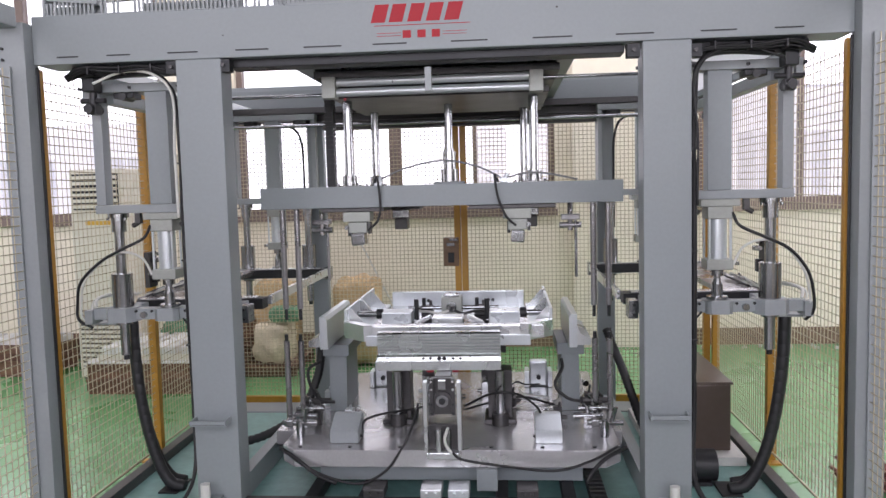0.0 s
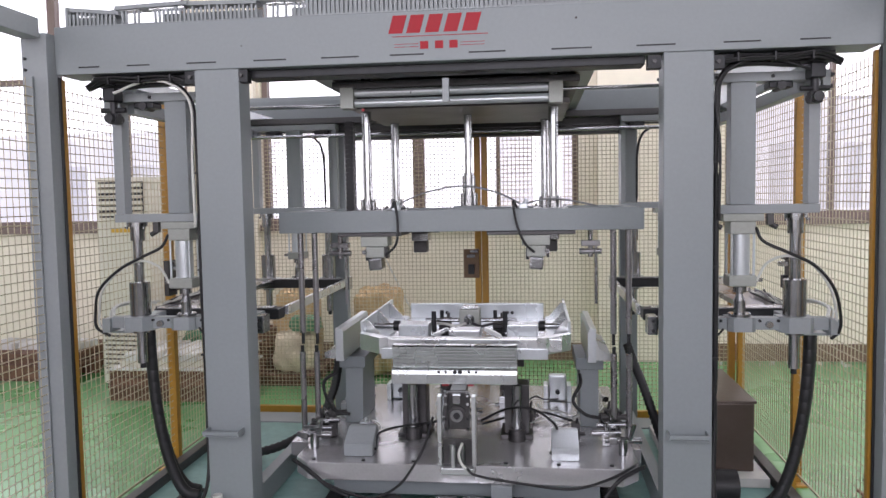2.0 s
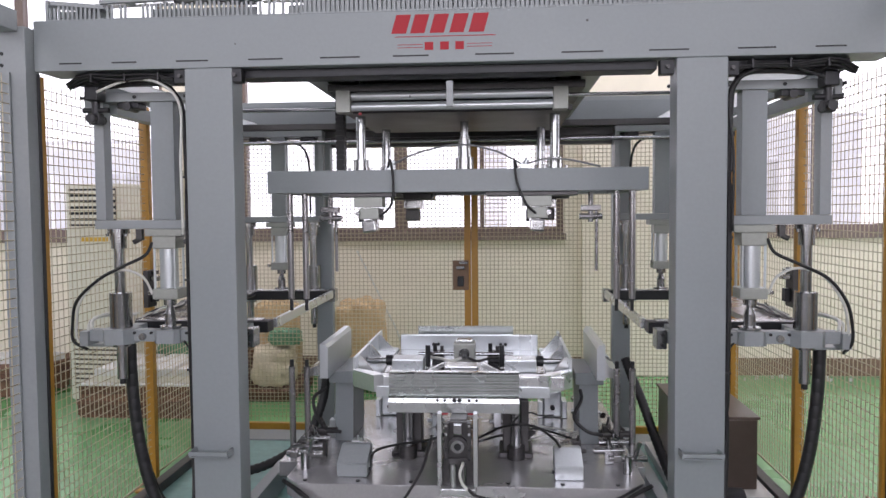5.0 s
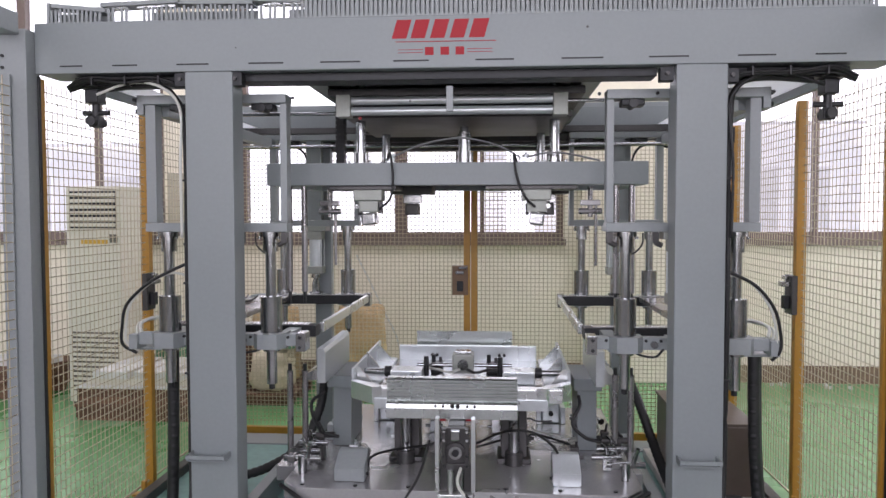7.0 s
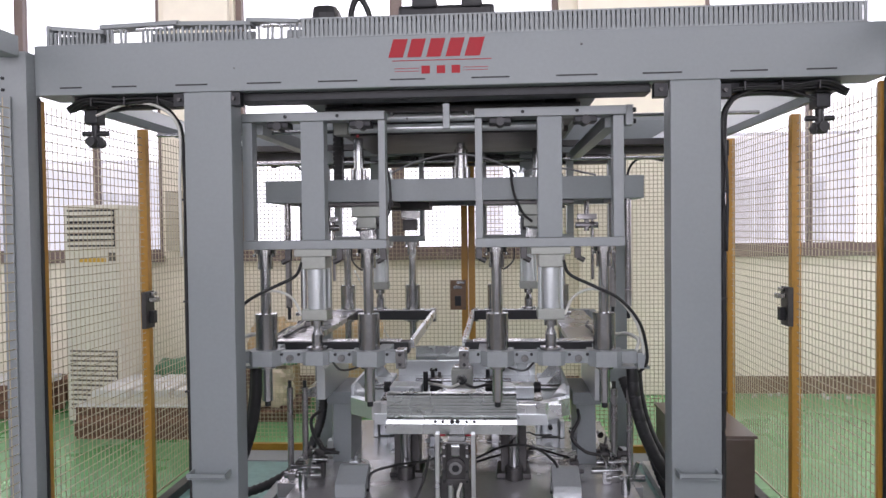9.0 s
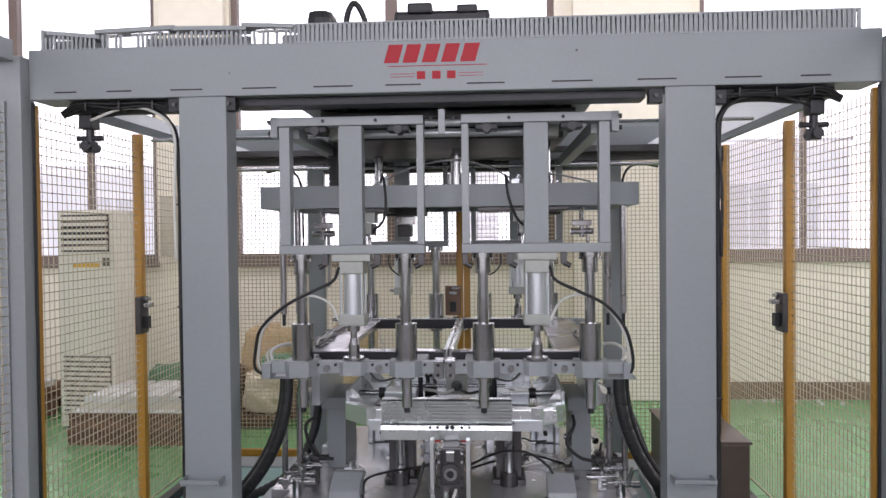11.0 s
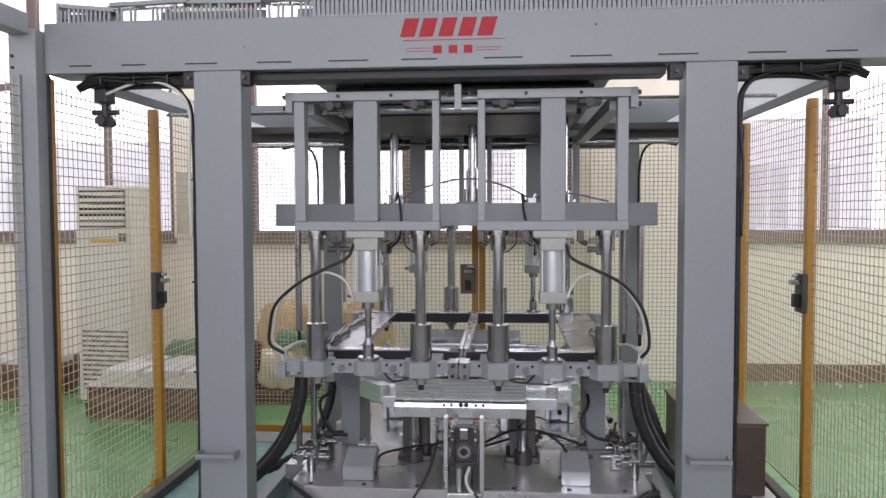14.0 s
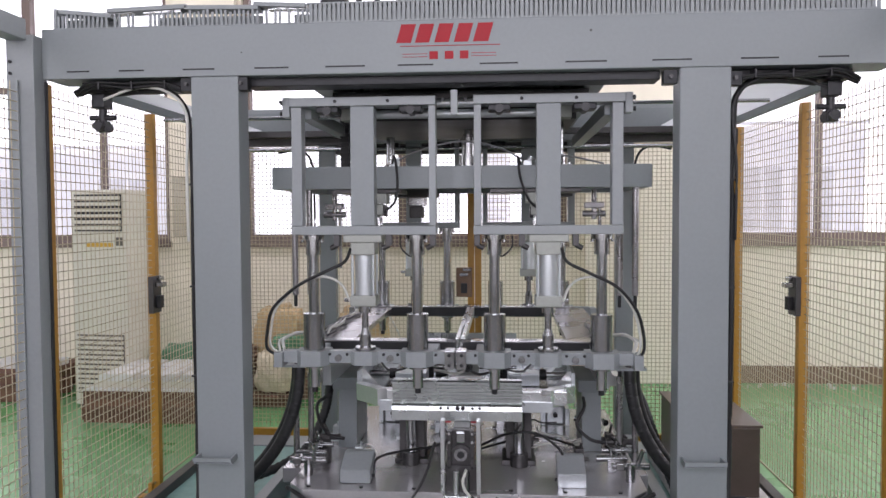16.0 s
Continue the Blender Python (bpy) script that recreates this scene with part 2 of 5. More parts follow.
# unseen sheet, added so bright metal mirrors grey instead of green floor
solid("neutral_floor_sheet", B(-6.9, 6.9, -6.9, -0.4, 0.001, 0.004, bev=0), GREYSHEET, "unseen grey floor sheet that keeps green out of metal reflections", "floor", kind="structure")


def wall(name, along, at, thick, a0, a1, openings, z1=5.0, label=""):
    """A wall along x or y with openings (a, b, z0, z1) cut through it."""
    bm = bmesh.new()
    def put(a, b, c, d):
        if along == "x":
            box(bm, a, b, at, at + thick, c, d)
        else:
            box(bm, at, at + thick, a, b, c, d)
    edge = a0
    for a, b, c, d in openings:
        put(edge, a, 0, z1)
        put(a, b, 0, c)
        put(a, b, d, z1)
        edge = b
    put(edge, a1, 0, z1)
    return solid(name, bm, WALL if name == "wall_north" else HALL, label, "wall", kind="structure")


SILL = 1.36
N_OPEN = [(-6.6, -3.1, SILL, 4.2), (-2.34, 0.83, SILL, 4.2), (2.2, 6.6, SILL, 4.2)]
wall("wall_north", "x", NORTH, 0.24, -7.2, 7.2, N_OPEN, label="cream-painted wall with wide windows above a dado")
# unseen walls close the hall; south and west openings are assumed for lamps
wall("wall_south", "x", -7.2, 0.24, -7.2, 7.2, [(-5.8, -2.6, 1.6, 4.6), (-1.6, 1.6, 1.6, 4.6), (2.6, 5.8, 1.6, 4.6)], label="unseen grey wall with three assumed windows")
wall("wall_west", "y", -7.2, 0.24, -6.96, NORTH, [(-0.4, 2.8, 1.5, 4.3)], label="unseen grey side wall with a window opening")
wall("wall_east", "y", 6.96, 0.24, -6.96, NORTH, [(-0.4, 2.8, 1.5, 4.3)], label="unseen grey side wall with a window opening")
solid("baseboard", B(-6.96, 6.96, NORTH - 0.012, NORTH - 0.002, 0.004, 0.17, bev=0.002), SKIRT, "scuffed brown-painted skirting along the wall", "baseboard", kind="structure")
# piers that stand proud of the wall between the windows
for name, a, b in (("pier_1", -3.01, -2.37), ("pier_2", 1.0, 2.1)):
    solid(name, B(a, b, NORTH - 0.10, NORTH - 0.014, 0.004, 4.98, bev=0.004), WALL, "cream-painted wall pier between windows", "pier", kind="structure")


def window(index, a, b, z0, z1, bars, transom=()):
    """bars: (x, half width, top) of the mullions; transom: its two ends, if there is one."""
    w = thing("window_%d" % index, ((a + b) / 2, NORTH + 0.1, z0), "wide brown-framed window, blown out by daylight", "window", kind="structure")
    f = part("window_frame", B(a, b, NORTH + 0.06, NORTH + 0.14, z0 + 0.002, z0 + 0.07), FRAMEBROWN, w)
    part("window_frame", B(a, b, NORTH + 0.06, NORTH + 0.14, z1 - 0.07, z1 - 0.002), FRAMEBROWN, w)
    part("window_sill", B(a - 0.02, b + 0.02, NORTH - 0.05, NORTH + 0.055, z0 - 0.055, z0 + 0.004), FRAMEBROWN, w)
    if transom:
        part("transom", B(*transom, NORTH + 0.06, NORTH + 0.14, 2.87, 2.93), FRAMEBROWN, w)
    for lo, hi in ((a + 0.002, a + 0.06), (b - 0.06, b - 0.002)):
        part("jamb", B(lo, hi, NORTH + 0.055, NORTH + 0.145, z0 + 0.07, z1 - 0.07), FRAMEBROWN, w)
    for x, hw, top in bars:
        part("mullion", B(x - hw, x + hw, NORTH + 0.055, NORTH + 0.145, z0 + 0.07, top), FRAMEBROWN, w)
    edges = [a] + [x for x, hw, top in bars if top > 3] + [b]
    for p, q in zip(edges, edges[1:]):
        g = part("pane", B(p + 0.03, q - 0.03, NORTH + 0.098, NORTH + 0.103, z0 + 0.06, z1 - 0.06, bev=0), PANE, w)
        g.visible_shadow = False


window(1, -6.6, -3.1, SILL, 4.2, [(-4.585, 0.045, 4.13), (-3.82, 0.022, 2.9)], (-6.53, -4.632))
window(2, -2.34, 0.83, SILL, 4.2, [(-0.745, 0.058, 4.13), (0.048, 0.02, 2.9)])
window(3, 2.2, 6.6, SILL, 4.2, [(3.185, 0.018, 2.9), (4.9, 0.045, 4.13)])

# outside: overcast sky and pale buildings across the yard, self-lit in place of daylight
solid("backdrop", B(-60, 60, 40, 40.2, -0.25, 45, bev=0), SKYGLOW, "bright overcast sky behind the yard", "sky", kind="structure")
far = thing("factory_building", (-14, 16, -0.25), "pale two-storey factory building across the yard, daylight put in as glow", "building", "far buildings")
part("wall", B(-22, -7.6, 16, 20, -0.25, 3.35, bev=0.02), FACADEGLOW, far)
part("roof", B(-22.2, -7.5, 15.9, 20.2, 3.35, 3.45, bev=0.02), FACADEGLOW, far)
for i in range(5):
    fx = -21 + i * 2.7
    wf = part("window", B(fx, fx + 1.5, 15.94, 15.995, 1.0, 2.6, bev=0.01), FACADETRIMGLOW, far)
    part("frame", B(fx + 0.72, fx + 0.78, 15.90, 15.938, 1.0, 2.6, bev=0.005), FACADEGLOW, wf)
far = thing("factory_building", (10, 16, -0.25), "pale factory building with a gateway across the yard, daylight put in as glow", "building", "far buildings")
part("wall", B(5.2, 8.9, 16, 20, -0.25, 3.75, bev=0.02), FACADEGLOW, far)
part("wall", B(9.9, 24, 16, 20, -0.25, 3.75, bev=0.02), FACADEGLOW, far)
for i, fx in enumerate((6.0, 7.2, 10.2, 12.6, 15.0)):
    wf = part("window", B(fx, fx + 0.95, 15.94, 15.995, 1.2, 2.75, bev=0.01), FACADETRIMGLOW, far)
    part("frame", B(fx + 0.45, fx + 0.5, 15.90, 15.938, 1.2, 2.75, bev=0.005), FACADEGLOW, wf)

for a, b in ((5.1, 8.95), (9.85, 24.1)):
    part("coping", B(a, b, 15.9, 20.1, 3.75, 3.83, bev=0.01), FACADETRIMGLOW, far)
far = thing("factory_building", (0.85, 16, -0.25), "pale louvred blocks across the yard, daylight put in as glow", "building", "far buildings")
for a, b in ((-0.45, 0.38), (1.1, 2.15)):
    w = part("wall", B(a, b, 16, 20, -0.25, 3.3, bev=0.02), FACADEGLOW, far)
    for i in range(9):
        part("louvre", B(a + 0.05, b - 0.05, 15.93, 15.995, 1.3 + i * 0.21, 1.36 + i * 0.21, bev=0.005), FACADETRIMGLOW, w)

# ---- the machine's frame ----
frame_top = 2.43
press = thing("machine_frame", (0, 1.0, 0.0), "light grey painted steel frame of a core assembling machine", "machine")
part("front_beam", B(-1.794, 1.816, 0.0, 0.2, 2.212, frame_top, bev=0.004), PAINT, press)
for x0, x1 in ((-1.125, -0.916), (0.942, 1.148)):
    part("column", B(x0, x1, -0.003, 0.13, 0.0, 2.211, bev=0.006), PAINT, press)
for x0, x1 in ((-1.07, -0.955), (0.985, 1.105)):
    part("column", B(x0, x1, 2.07, 2.145, 0.0, 2.10, bev=0.006), PAINT, press)
part("rear_beam", B(-1.75, 1.75, 2.07, 2.18, 2.188, 2.33, bev=0.004), PAINT, press)
part("rear_web", B(-1.75, 1.75, 2.08, 2.17, 2.102, 2.186, bev=0.003), DULL, press)
part("rear_rail", B(-1.6, 1.6, 1.95, 2.066, 2.149, 2.19, bev=0.003), DULL, press)
part("rear_top_rail", B(-1.7, 1.7, 2.09, 2.15, 2.331, 2.36, bev=0.003), PAINT2, press)
part("rear_cross_beam", B(-0.953, 0.983, 2.085, 2.14, 2.04, 2.10, bev=0.003), DULL, press)
part("rear_rod", R((-1.6, 1.925, 2.06), (1.6, 1.925, 2.06), 0.012), CHROME, press)
for s in (-1, 1):
    part("inner_beam", B(s * 0.645 - 0.045, s * 0.645 + 0.045, 0.203, 2.066, 2.212, 2.30, bev=0.003), PAINT2, press)
    # roof sheet over the side bay, with a lip along its edge
    roof = part("roof_sheet", B(s * (1.47 if s < 0 else 1.28), s * 1.66, 0.203, 2.066, 2.205, 2.209, bev=0.0), CLEARSHEET, press, "milky translucent roof sheet")
    part("lip", B(s * 1.66 - 0.015, s * 1.66 + 0.015, 0.203, 2.066, 2.165, 2.215, bev=0.003), PAINT, roof)
    # slide rail and its stops under the beam
    part("slide_rail", B(s * 1.18, s * 1.66, 0.08, 0.17, 2.165, 2.209, bev=0.003), BLACKENED, press)
    part("end_stop", B(s * 1.60 - 0.03, s * 1.60 + 0.03, 0.10, 0.18, 2.10, 2.163, bev=0.006), BLACKENED, press)
    bm = R((s * 1.60, 0.09, 2.02), (s * 1.60, 0.20, 2.02), 0.022)
    rod(bm, (s * 1.60, 0.145, 2.10), (s * 1.60, 0.145, 2.03), 0.018)
    rod(bm, (s * 1.54, 0.145, 2.06), (s * 1.66, 0.145, 2.06), 0.012)
    box(bm, s * 1.60 - 0.025, s * 1.60 + 0.025, 0.12, 0.17, 1.995, 2.045, bev=0.004)
    part("shock_absorber", bm, BLACK, press)
part("slide_rail", B(-0.905, 0.875, 0.06, 0.19, 2.175, 2.210, bev=0.003), BLACKENED, press)
part("top_plate", B(-0.60, 0.62, 0.42, 1.70, 2.165, 2.20, bev=0.004), DULL, press)
part("guide_plate", B(-0.56, 0.58, 0.62, 1.60, 2.085, 2.115, bev=0.004), DULL, press)
for x, y in ((-0.5, 0.66), (0.5, 0.66), (-0.5, 1.55), (0.5, 1.55)):
    part("hanger", B(x - 0.03, x + 0.03, y - 0.03, y + 0.03, 2.116, 2.164), DULL, press)
for x, z in ((-0.905, 2.18), (0.905, 2.175), (-1.145, 2.18), (1.165, 2.165)):
    c = part("corner_block", B(x - 0.028, x + 0.028, 0.002, 0.055, z - 0.03, z + 0.028), BLACKENED, press)
    part("bolt", R((x, 0.0, z), (x, -0.012, z), 0.008, 12), DULL, c)
part("roof_plate", B(-0.69, 0.69, 0.21, 2.066, 2.302, 2.31, bev=0.0), PAINT, press)

# weld slots along the beam's lower edge
for x, w in ((-1.63, 0.10), (-1.39, 0.11), (-1.09, 0.14), (-0.77, 0.15), (-0.45, 0.17), (-0.15, 0.15), (0.2, 0.16), (0.56, 0.17), (0.91, 0.16), (1.26, 0.15), (1.55, 0.12)):
    part("slot", B(x - w / 2, x + w / 2, -0.0025, 0.002, 2.240, 2.246, bev=0.0), BLACKENED, press)
for x, z, r in ((0.58, 2.37, 0.005), (-0.9, 2.31, 0.003)):
    part("plug", R((x, -0.002, z), (x, 0.01, z), r, 10), DULL, press)

# maker's mark: plain slanted shapes and rules in red, and three small square marks
for i, (x, w) in enumerate(((-0.190, 0.062), (-0.112, 0.06), (-0.030, 0.06), (0.052, 0.06), (0.134, 0.064))):
    bm = prism(bmesh.new(), [(x - w / 2 - 0.010, 2.335), (x + w / 2 - 0.010, 2.335), (x + w / 2 + 0.012, 2.412), (x - w / 2 + 0.012, 2.412)], -0.002, 0.001, "y")
    part("mark", bm, RED, press)
part("rule", B(-0.215, 0.205, -0.002, 0.001, 2.3195, 2.3225, bev=0), RED, press)
for a, b in ((-0.205, -0.10), (0.085, 0.19)):
    for z in (2.288, 2.276):
        part("rule", B(a, b, -0.002, 0.001, z - 0.001, z + 0.001, bev=0), RED, press)
for x in (-0.073, -0.008, 0.055):
    part("mark", B(x - 0.018, x + 0.018, -0.002, 0.001, 2.265, 2.298, bev=0), RED, press)

# small trays on the columns
for x, z in ((-1.031, 0.545), (1.041, 0.567)):
    bm = bmesh.new()
    box(bm, x - 0.085, x + 0.085, -0.085, -0.077, z + 0.011, z + 0.027, bev=0.001)
    box(bm, x - 0.085, x - 0.077, -0.077, -0.004, z, z + 0.027, bev=0.001)
    box(bm, x + 0.077, x + 0.085, -0.077, -0.004, z, z + 0.027, bev=0.001)
    box(bm, x - 0.077, x + 0.077, -0.077, -0.004, z, z + 0.004, bev=0.0)
    part("tray", bm, PAINT, press)

# slotted cable duct on top of the beam
bm = bmesh.new()
for i in range(118):
    x = -0.61 + i * 0.02
    box(bm, x, x + 0.0145, 0.03, 0.036, 2.445, 2.515)
box(bm, -0.62, 1.745, 0.03, 0.037, 2.432, 2.445)
box(bm, -0.62, 1.745, 0.028, 0.10, 2.515, 2.522)
box(bm, -0.62, 1.745, 0.10, 0.106, 2.432, 2.515)
part("cable_duct", bm, PAINT2, press, "slotted grey plastic cable duct")
bm = bmesh.new()
rng = random.Random(57)
for i in range(57):
    x = -1.75 + i * 0.02
    broken = -1.52 < x < -1.30 or -0.86 < x < -0.68
    if broken and rng.random() < 0.5:
        continue
    box(bm, x, x + 0.011, 0.05, 0.056, 2.445, 2.50 + (0.0 if broken else rng.uniform(-0.004, 0.012)), rot=Matrix.Rotation(rng.uniform(-0.06, 0.06), 3, "Y"))
box(bm, -1.76, -0.63, 0.05, 0.057, 2.432, 2.445)
for x0, x1 in ((-1.75, -1.50), (-1.32, -0.84), (-0.70, -0.63)):
    box(bm, x0, x1, 0.12, 0.126, 2.432, 2.497)
for x0, x1, z, a in ((-1.74, -1.50, 2.498, 0.10), (-1.52, -1.16, 2.514, -0.03), (-1.17, -0.84, 2.511, 0.02), (-0.86, -0.63, 2.516, 0.05)):
    box(bm, x0, x1, 0.044, 0.13, z - 0.002, z + 0.016, 0.001, Matrix.Rotation(a, 3, "Y"))
box(bm, -1.765, -1.752, 0.048, 0.12, 2.432, 2.53)
part("cable_duct", bm, PAINT2, press, "broken slotted grey plastic cable duct with a lifted lid")
for x in (-1.5, -1.28, -0.72):
    bm = bmesh.new()
    for k in range(4):
        box(bm, x - 0.08 + 0.04 * k, x - 0.03 + 0.04 * k, 0.06, 0.10, 2.504, 2.510 + 0.004 * k, 0.001, Matrix.Rotation(0.08 * math.sin(k * 2.1 + x), 3, "Y"))
    part("foil_scrap", bm, ALU, press)
bm = box(bmesh.new(), -0.685, -0.555, 0.5, 0.7, 2.32, 2.725, bev=0.045)
part("drive_motor", bm, BLACK, press)
part("motor_hose", H([(-0.50, 0.55, 2.45), (-0.49, 0.55, 2.68), (-0.45, 0.56, 2.76), (-0.40, 0.58, 2.66), (-0.39, 0.6, 2.45)], 0.015), RUBBER, press)
bm = box(bmesh.new(), -0.25, 0.22, 0.5, 0.7, 2.32, 2.70, bev=0.02)
box(bm, -0.18, -0.06, 0.47, 0.60, 2.68, 2.73, bev=0.012)
box(bm, 0.06, 0.16, 0.48, 0.60, 2.68, 2.72, bev=0.012)
part("valve_box", bm, BLACK, press)

# posts at the ends of the beam, and rails that run forward from them
for s in (-1, 1):
    e = 0.0 if s < 0 else 0.022
    post = part("end_post", B(s * 1.858 + e - 0.062, s * 1.858 + e + 0.062, -0.06, 0.04, 0.0, 2.395, bev=0.005), PAINT2, press)
    part("rubber_seal", B(s * 1.791 + e - 0.004, s * 1.791 + e + 0.004, 0.012, 0.03, 0.0, 2.205, bev=0.002), BLACK, post)
    for z in (2.23, 2.28):
        part("bolt", R((s * 1.90 + e, -0.061, z), (s * 1.90 + e, -0.068, z), 0.007, 10), BLACKENED, post)
    part("top_rail", B(s * 1.868 - 0.045, s * 1.868 + 0.045, -3.0, -0.062, 2.37, 2.46, bev=0.005), PAINT2, press)
    part("rear_post", B(s * 1.868 - 0.04, s * 1.868 + 0.04, -3.08, -3.002, 0.0, 2.46, bev=0.005), PAINT2, press)

# bed: painted floor pan between raised channel edges
part("bed_pan", B(-1.62, 1.62, 0.02, 1.70, 0.002, 0.08, bev=0.002), TEAL, press, "worn teal-painted bed plate")
part("bed_channel", B(-1.62, 1.62, 1.703, 1.93, 0.0, 0.088, bev=0.004), PAINT2, press)
for x0, x1 in ((-1.68, -1.622), (1.622, 1.68)):
    part("bed_channel", B(x0, x1, -0.05, 1.95, 0.0, 0.13, bev=0.004), DULL, press)
for x0, x1 in ((-1.03, -0.97), (0.97, 1.03)):
    part("bed_channel", B(x0, x1, 0.202, 1.695, 0.081, 0.20, bev=0.004), PAINT2, press)
part("bed_channel", B(-0.96, 0.96, 0.0, 0.08, 0.081, 0.16, bev=0.004), DULL, press)
for x in (-0.62, -0.36, 0.30, 0.62):
    part("bed_rail", B(x - 0.03, x + 0.03, 0.082, 1.695, 0.081, 0.14, bev=0.003), BLACKENED, press)
bm = bmesh.new()
for i in range(26):
    box(bm, 0.72, 0.80, 0.10 + i * 0.05, 0.145 + i * 0.05, 0.083, 0.125, bev=0.004)
part("cable_chain", bm, BLACK, press, "black plastic cable chain")

# horizontal air cylinder under the beam, rods to both carriages
cyl = thing("rodless_cylinder", (0, 0.45, 2.07), "long aluminium air cylinder with end blocks", "air cylinder")
for z in (2.145, 2.095):
    part("barrel", R((-0.49, 0.45, z), (0.47, 0.45, z), 0.021), ALU2, cyl)
for x in (-0.525, 0.505):
    part("end_block", B(x - 0.034, x + 0.034, 0.41, 0.49, 2.065, 2.17, bev=0.004), BEIGEALU, cyl)
part("rod", R((0.54, 0.45, 2.135), (1.45, 0.45, 2.135), 0.009, 10), CHROME, cyl)
part("rod", R((-0.56, 0.45, 2.085), (-1.45, 0.45, 2.085), 0.009, 10), CHROME, cyl)
part("hanger", B(-0.01, 0.02, 0.10, 0.125, 2.045, 2.154), PAINT2, cyl)
part("fitting", B(-0.448, -0.434, 0.40, 0.412, 2.05, 2.062), REDPART, cyl)

# cables down the columns
for s, x, y in ((-1, -1.154, 0.055), (1, 1.172, 0.055)):
    w = thing("column_cable", (x, y, 0.05), "black cable and pale tube run down a grey column", "cable", "column cables")
    part("cable", H([(s * 1.52, 0.10, 2.155), (s * 1.30, 0.08, 2.165), (s * 1.20, 0.07, 2.12), (x, y, 1.95), (x, y, 1.2), (x, y + 0.01, 0.6), (x - s * 0.01, y - 0.05, 0.28), (x + s * 0.10, y - 0.08, 0.09)], 0.013 if s > 0 else 0.009), RUBBER, w)
    part("tube", H([(s * 1.55, 0.06, 2.13), (s * 1.40, 0.05, 2.175), (s * 1.26, 0.04, 2.16), (s * 1.165, 0.035, 2.06), (x + s * 0.008, y - 0.03, 1.8), (x + s * 0.005, y - 0.03, 1.5)], 0.0065 if s < 0 else 0.006), TUBE if s < 0 else RUBBER, w)
    for z in (1.75, 1.3, 0.9):
        part("clip", B(x - 0.012, x + 0.012, y - 0.014, y + 0.014, z - 0.004, z + 0.004, bev=0.002), BLACK, w)
for s in (-1, 1):
    v = thing("air_connector", (s * 1.05, -0.08, 0.12), "white plastic air connector on a steel block at a column", "connector", "air connectors")
    part("block", B(s * 1.05 - 0.05, s * 1.05 + 0.05, -0.11, -0.006, 0.081, 0.20, bev=0.004), PAINT, v)
    part("plug", R((s * 1.06, -0.07, 0.20), (s * 1.06, -0.07, 0.275), 0.022, 12), TUBE, v)


# ---- fence ----
def mesh_panel(bm, axis, at, a0, a1, z0, z1, pitch=0.042, r=0.0021):
    """Welded wire mesh in one plane."""
    def bar(p, q):
        rod(bm, p, q, r, 4)
    n = int((a1 - a0) / pitch)
    for i in range(1, n + 1):
        a = a0 + i * (a1 - a0) / (n + 1)
        bar((a, at, z0) if axis == "x" else (at, a, z0), (a, at, z1) if axis == "x" else (at, a, z1))
    m = int((z1 - z0) / pitch)
    for i in range(1, m + 1):
        z = z0 + i * (z1 - z0) / (m + 1)
        bar((a0, at + 0.003, z) if axis == "x" else (at + 0.003, a0, z), (a1, at + 0.003, z) if axis == "x" else (at + 0.003, a1, z))
    return bm


def fence(axis, at, a0, a1, z1=2.2, lock=None, first=0.046, last=0.046, paint=None, pitch=0.042, r=0.0021, lift_lock=0.0, lock_paint=None):
    mid = (a0 + a1) / 2
    f = thing("fence_panel", (mid, at, 0) if axis == "x" else (at, mid, 0), "ochre-yellow steel fence panel with welded wire mesh" if paint is None else "grey steel fence panel with welded wire mesh", "fence", "guard fence")
    def bar(name, p0, p1, c0, c1, w=0.025, mat=None):
        part(name, B(p0, p1, at - w, at + w, c0, c1, bev=0.003) if axis == "x" else B(at - w, at + w, p0, p1, c0, c1, bev=0.003), mat or paint or YELLOW, f)
    bar("post", a0 + 0.002, a0 + 0.002 + first, 0.0, z1, min(0.025, first / 2 + 0.002))
    bar("post", a1 - 0.002 - last, a1 - 0.002, 0.0, z1, min(0.025, last / 2 + 0.002))
    if axis == "x":
        bar("rail", a0 + 0.004 + first, a1 - 0.004 - last, 0.004, 0.055, 0.02)
    else:
        bar("rail", a0 + 0.004 + first, a1 - 0.004 - last, 0.05, 0.062, 0.005, WIRE)
    m = part("wire_mesh", mesh_panel(bmesh.new(), axis, at, a0 + first, a1 - last, 0.07, z1 - 0.01, pitch, r), WIRE, f, "pale welded wire mesh")
    tagged(m, kind="stuff")
    if lock:
        a, side = lock
        def lb(name, b0, b1, d0, d1, c0, c1, mat):
            lo, hi = sorted((at + side * d0, at + side * d1))
            return part(name, B(b0, b1, lo, hi, c0, c1, bev=0.003) if axis == "x" else B(lo, hi, b0, b1, c0, c1, bev=0.003), mat, f)
        k = lb("lock", a - 0.055, a + 0.055, 0.027, 0.055, 1.03 + lift_lock, 1.24 + lift_lock, lock_paint or DULL)
        lb("latch", a - 0.03, a + 0.03, 0.056, 0.10, 1.18 + lift_lock, 1.205 + lift_lock, STEEL)
        lb("lock_body", a - 0.022, a + 0.022, 0.056, 0.085, 1.06 + lift_lock, 1.13 + lift_lock, BLACKENED)
        lb("latch", a - 0.01, a + 0.05, 0.056, 0.075, 1.215 + lift_lock, 1.235 + lift_lock, STEEL)
    return f


